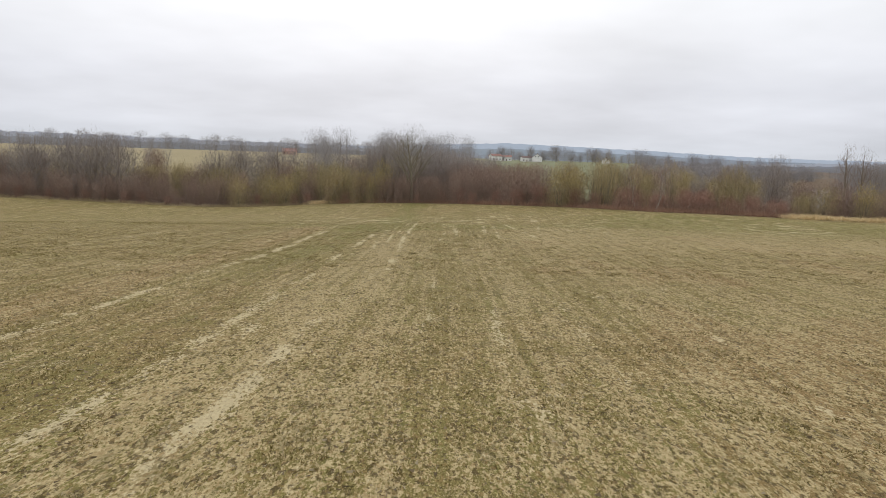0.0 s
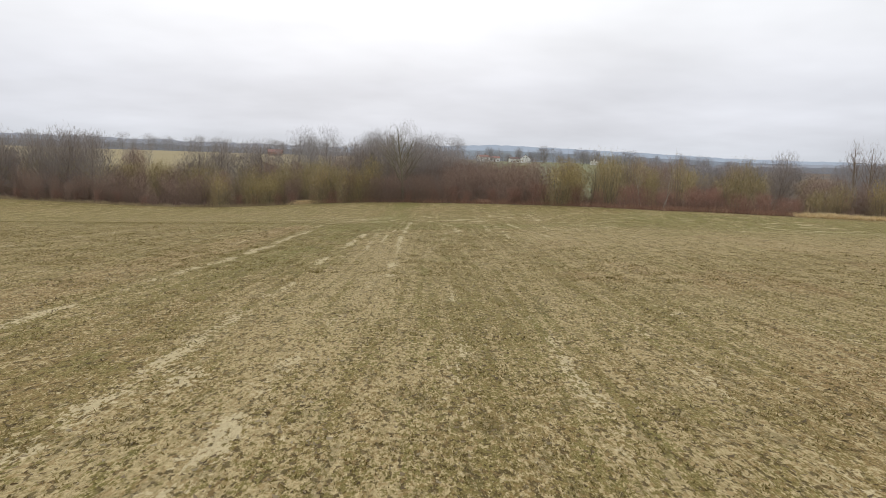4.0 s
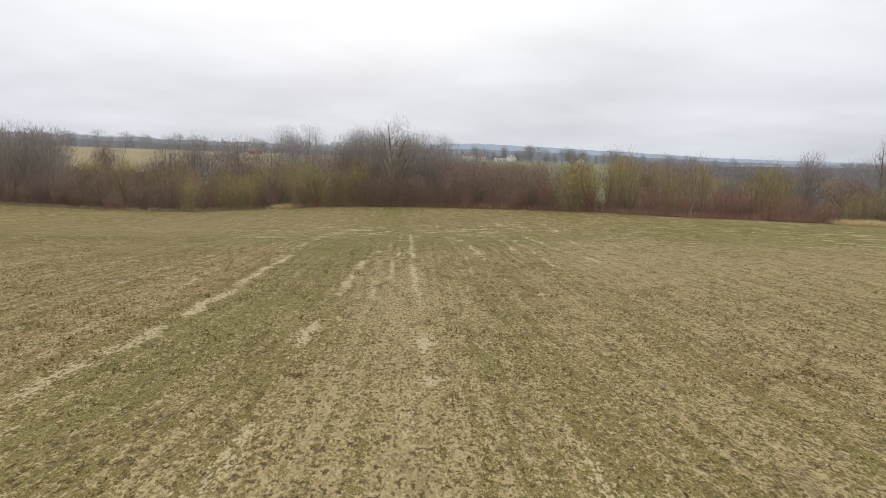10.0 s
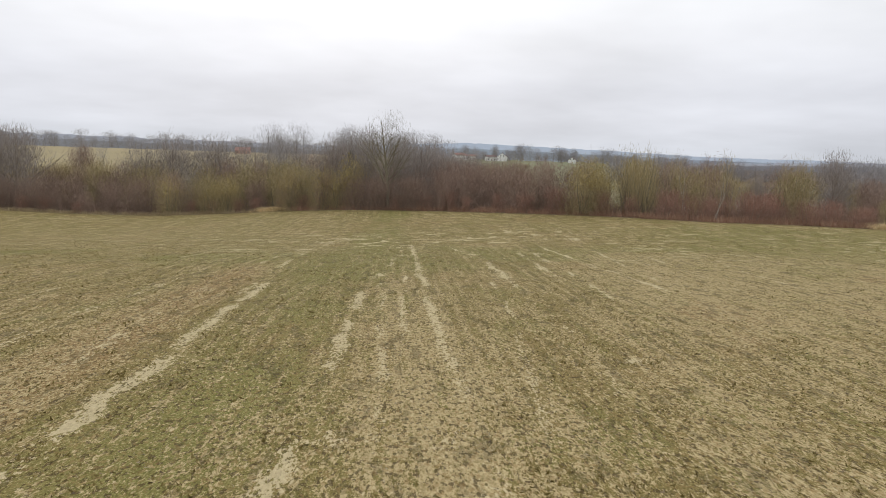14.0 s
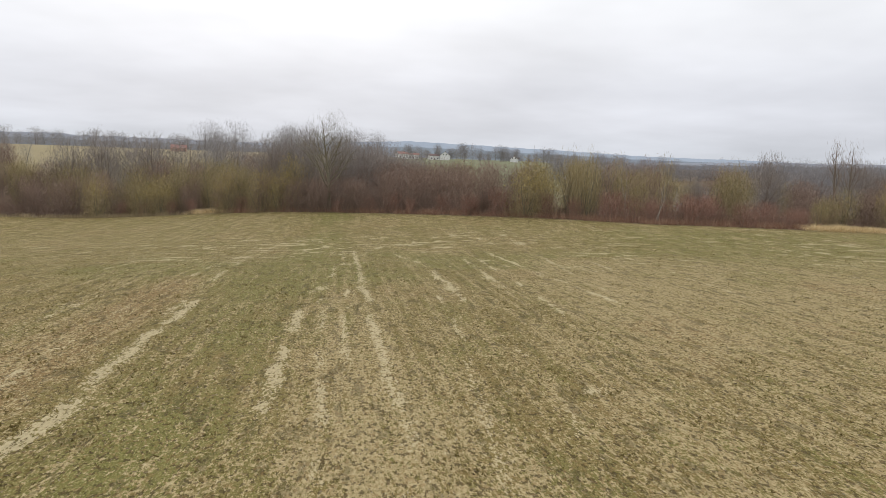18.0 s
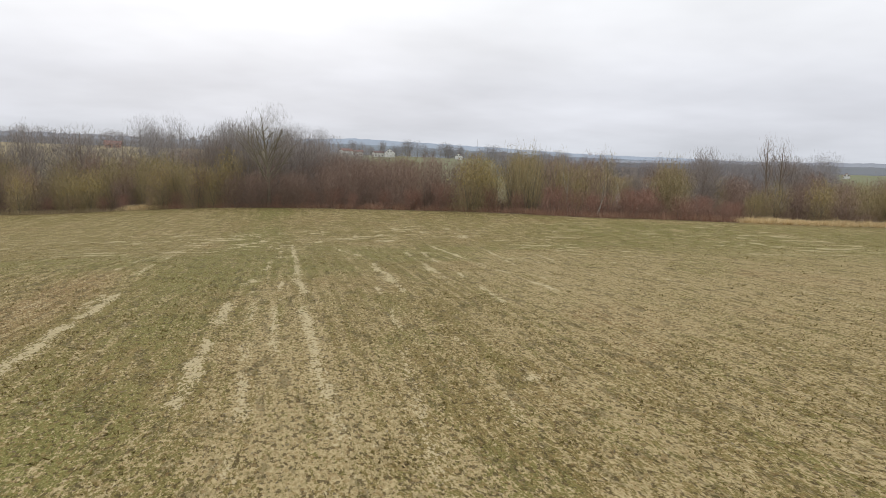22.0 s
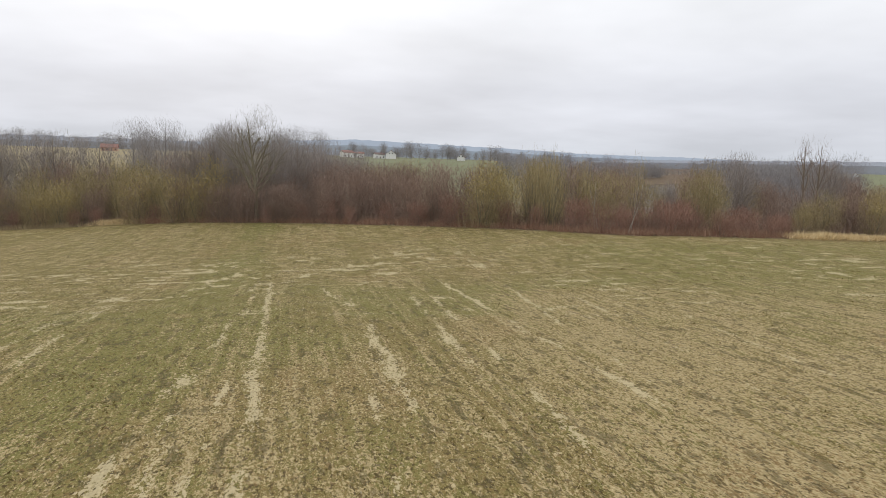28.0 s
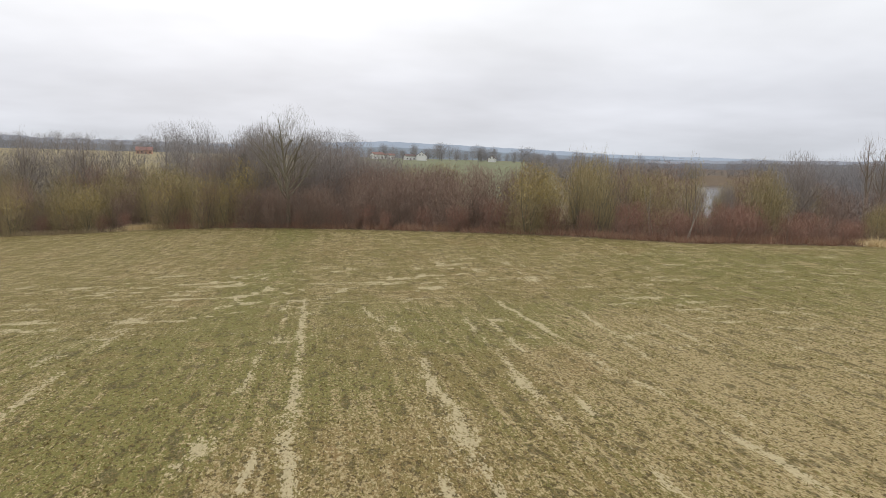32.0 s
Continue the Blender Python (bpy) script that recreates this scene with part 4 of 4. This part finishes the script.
M_UNDER = blade_material("brown_undergrowth", ((0.191, 0.129, 0.098), (0.265, 0.186, 0.139), (0.361, 0.265, 0.201)))
under = np.concatenate([fringe(9000, -150, 34, 2.0, 16.0, 5), fringe(5000, 47, 140, 2.0, 16.0, 6), fringe(900, 34, 47, 2.0, 8.0, 8)])
tufts("undergrowth", M_UNDER, under, 2.3, 0.035, 7, "tangled brown undergrowth beneath the bushes", 5, 0.8, "undergrowth")
M_REED = blade_material("bleached_reed_grass", ((0.70, 0.55, 0.31), (0.78, 0.64, 0.39), (0.58, 0.43, 0.22)))
M_RUST = blade_material("russet_dead_weeds", ((0.264, 0.149, 0.105), (0.363, 0.215, 0.143), (0.484, 0.341, 0.231)))
M_DRY = blade_material("dry_pale_grass", ((0.36, 0.29, 0.17), (0.46, 0.37, 0.22), (0.28, 0.20, 0.12)))
tufts("reed_grass", M_REED, fringe(6000, 54, 90, -0.6, 3.0, 1), 0.8, 0.07, 7, "bleached yellow reed grass along the field edge", 1, 0.8)
tufts("dead_weeds", M_RUST, fringe(4200, -30, 56, -0.2, 3.2, 2), 0.95, 0.03, 9, "russet dead weeds along the field edge", 2, 0.55)
tufts("dry_grass", M_DRY, fringe(3600, -140, -22, -0.6, 1.6, 3), 0.7, 0.05, 5, "dry pale grass along the field edge", 3)
tufts("dry_grass", M_REED, fringe(900, -32, -24, -0.3, 1.0, 4), 0.75, 0.07, 7, "tuft of bleached grass at the field edge", 4)

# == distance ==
# blue and grey tints plus emission stand in for air haze over the woods
M_HILL = haze_material("haze_blued_hill", (0.216, 0.248, 0.292), (0.264, 0.296, 0.344), 0.010, 0.55)
M_RIDGE = haze_material("haze_greyed_ridge", (0.197, 0.210, 0.239), (0.244, 0.256, 0.281), 0.017, 0.420)


def ridge(name, material, dist, heights, base, jag, label, seed):
    """A wooded skyline at one distance: heights are (degrees east of north, metres)."""
    r = np.random.RandomState(seed)
    a = np.arange(heights[0][0], heights[-1][0], 0.06)
    top = np.interp(a, [h[0] for h in heights], [h[1] for h in heights]) + jag * (rough_noise(a * 2.2 + seed, a * 0, 5) - 0.5) * 2
    s, c = np.sin(np.radians(a)), np.cos(np.radians(a))
    rows = [(dist, np.full_like(a, base)), (dist, top * 0.7), (dist + dist * 0.02, top), (dist * 1.2, np.full_like(a, base))]
    v = np.concatenate([np.stack([d * s, 30 + d * c, z], 1) for d, z in rows])
    n = len(a)
    f = [(k * n + i, k * n + i + 1, (k + 1) * n + i + 1, (k + 1) * n + i) for k in range(3) for i in range(n - 1)]
    return tagged(mesh_object(name, v, f, material), label, "hill", kind="structure")


ridge("backdrop", M_HILL, 2600, ((-60, 38), (-30, 40), (-6, 46), (0, 62), (5, 72), (10, 66), (17, 56), (24, 43), (31, 40), (40, 30), (60, 30)), -40, 2.0, "wooded hills on the skyline, tinted blue by painted haze", 1)
ridge("backdrop", M_RIDGE, 1150, ((-60, 26), (-30, 25), (-12, 22), (-3, 17), (3, 5)), -20, 3.0, "woods beyond the pale meadow, tinted grey by painted haze", 2)
ridge("backdrop", M_RIDGE, 1300, ((20, 4), (26, 14), (34, 19), (44, 22), (60, 24)), -20, 2.2, "woods beyond the lake, tinted grey by painted haze", 3)

# == far houses ==
M_WHITE = plain_material("white_render", (0.72, 0.71, 0.68), (0.80, 0.79, 0.76), 0.5)
M_TILE = plain_material("red_roof_tiles", (0.27, 0.15, 0.125), (0.34, 0.19, 0.155), 1.0)
M_DARKTILE = plain_material("dark_roof_tiles", (0.15, 0.11, 0.10), (0.21, 0.15, 0.135), 1.0)
# orange wall colour with distance haze mixed in, so paler than the paint
M_ORANGE = plain_material("hazed_orange_render", (0.48, 0.29, 0.21), (0.54, 0.34, 0.25), 0.5)
M_PANE = plain_material("dark_window_glass", (0.03, 0.035, 0.04), (0.05, 0.055, 0.06), 1.0, 0.15)


def box(bm, x0, x1, y0, y1, z0, z1):
    m = Matrix.Translation(((x0 + x1) / 2, (y0 + y1) / 2, (z0 + z1) / 2)) @ Matrix.Diagonal((x1 - x0, y1 - y0, z1 - z0, 1))
    bmesh.ops.create_cube(bm, size=1, matrix=m)


def part(name, bm, material, parent, label=""):
    me = bpy.data.meshes.new(name)
    bm.to_mesh(me)
    bm.free()
    me.materials.append(material)
    ob = new(name, me)
    ob.parent = parent
    return tagged(ob, label) if label else ob


def house(x, y, w, d, eaves, top, turn, wall, roof, label):
    """A gabled house, its ridge along its own x."""
    thing = new("house")
    bm = bmesh.new()
    p = [bm.verts.new(c) for c in ((-w / 2, -d / 2, -1.5), (-w / 2, d / 2, -1.5), (-w / 2, d / 2, eaves), (-w / 2, 0, top), (-w / 2, -d / 2, eaves))]
    q = [bm.verts.new((w / 2, v.co.y, v.co.z)) for v in p]
    bm.faces.new(p)
    bm.faces.new(q[::-1])
    for i in (0, 1, 4):
        bm.faces.new((p[i], q[i], q[(i + 1) % 5], p[(i + 1) % 5]))
    bmesh.ops.recalc_face_normals(bm, faces=bm.faces)
    part("wall", bm, wall, thing)
    slope = math.atan2(top - eaves, d / 2)
    for side in (-1, 1):
        bm = bmesh.new()
        run = math.hypot(top - eaves, d / 2) + 0.7
        box(bm, -w / 2 - 0.5, w / 2 + 0.5, 0, run, 0.02, 0.24)
        turnm = pose(0, 0, top, -math.degrees(slope)) if side > 0 else pose(0, 0, top, -math.degrees(slope), 0, 0)
        bm.transform(turnm)
        if side < 0:
            bm.transform(Matrix.Rotation(math.pi, 4, "Z"))
        part("roof", bm, roof, thing)
    bm = bmesh.new()
    box(bm, w * 0.2, w * 0.2 + 0.8, -0.4, 0.4, top - 0.8, top + 1.0)
    part("chimney", bm, M_DARKTILE, thing)
    n = max(2, int(w / 3.2))
    for k in range(n):
        bm = bmesh.new()
        cx = -w / 2 + w * (k + 0.5) / n
        if k == n // 2:
            box(bm, cx - 0.5, cx + 0.5, -d / 2 - 0.06, -d / 2 + 0.1, -0.2, 2.0)
            part("door", bm, M_DARKTILE, thing)
        else:
            box(bm, cx - 0.6, cx + 0.6, -d / 2 - 0.05, -d / 2 + 0.1, 0.9, 2.2)
            part("window", bm, M_PANE, thing)
    for s in (-1, 1):
        for cy in (-1.6, 1.6):
            bm = bmesh.new()
            box(bm, s * w / 2 - 0.05, s * w / 2 + 0.05, cy - 0.55, cy + 0.55, eaves + 0.2, eaves + 1.4)
            part("window", bm, M_PANE, thing)
    thing.matrix_basis = pose(x, y, level(x, y), 0, 0, turn)
    return tagged(thing, label, "house", "far houses")


house(54, 800, 12, 9, 5.2, 7.4, 22, M_WHITE, M_TILE, "white house with a red tiled roof among far trees")
house(67, 808, 12, 8, 4.6, 6.2, 4, M_WHITE, M_TILE, "low white house with a red tiled roof")
house(89, 797, 11, 8, 4.4, 6.2, 10, M_WHITE, M_DARKTILE, "low white house with a dark roof")
house(101, 790, 11, 11, 5.0, 8.8, 80, M_WHITE, M_DARKTILE, "white gabled house with a dark roof")
house(-168, 735, 14, 9, 3.4, 6.4, 8, M_ORANGE, M_TILE, "orange house with a red roof on the far meadow")
house(178, 785, 9, 8, 3.6, 6.4, 70, M_WHITE, M_DARKTILE, "small white house among far trees")
house(600, 690, 8, 7, 2.6, 5.6, 50, M_WHITE, M_TILE, "small white gabled house at the edge of the far meadow")

# == young cereal and clods on the field ==
M_LEAF = blade_material("winter_cereal_leaves", ((0.148, 0.112, 0.037), (0.250, 0.196, 0.072), (0.42, 0.335, 0.165)))
M_CLOD = blade_material("dried_soil_clods", ((0.36, 0.30, 0.19), (0.26, 0.20, 0.12), (0.15, 0.115, 0.07)))


def sprinkle(count, seed, keep, y0, y1, fade):
    """Places on the field in the strip over which the drone flies, thinned by keep(x, y)."""
    r = np.random.RandomState(seed)
    y = y0 + (y1 - y0) * r.rand(count) ** 1.15
    side = r.rand(count) * 2 - 1
    x = side * (10 + 0.74 * y) + 0.08 * y
    ok = r.rand(count) < keep(x, y) * (1 - smooth(np.abs(side), 0.8, 1.0)) * (1 - smooth(y, fade, y1)) * (y < edge_y(x) - 1)
    x, y = x[ok], y[ok]
    return np.stack([x, y, surface(x, y) - 0.02], 1)


def cover(x, y):
    """How thick the cereal stands: thin on bare lines, in rows elsewhere."""
    thin = 1.1 * bareness(x, y) + 0.5 * np.maximum(sparseness(x, y), 0) + 0.75 * smooth(rough_noise(x / 0.3, y / 0.6, 2), 0.42, 0.62)
    return np.clip(1.0 - thin, 0.02, 1)


tufts("winter_cereal", M_LEAF, sprinkle(190000, 11, cover, 7, 69, 38), 0.065, 0.035, 4, "short winter cereal tufts over the field", 11, 0.9)
tufts("winter_cereal", M_LEAF, sprinkle(110000, 13, cover, 34, 125, 80), 0.085, 0.06, 3, "short winter cereal tufts over the far part of the field", 13, 0.9)
tufts("soil_clods", M_CLOD, sprinkle(26000, 12, lambda x, y: x * 0 + 0.8, 7, 69, 38), 0.06, 0.09, 2, "small dry clods of soil over the field", 12, 1.2, "soil")
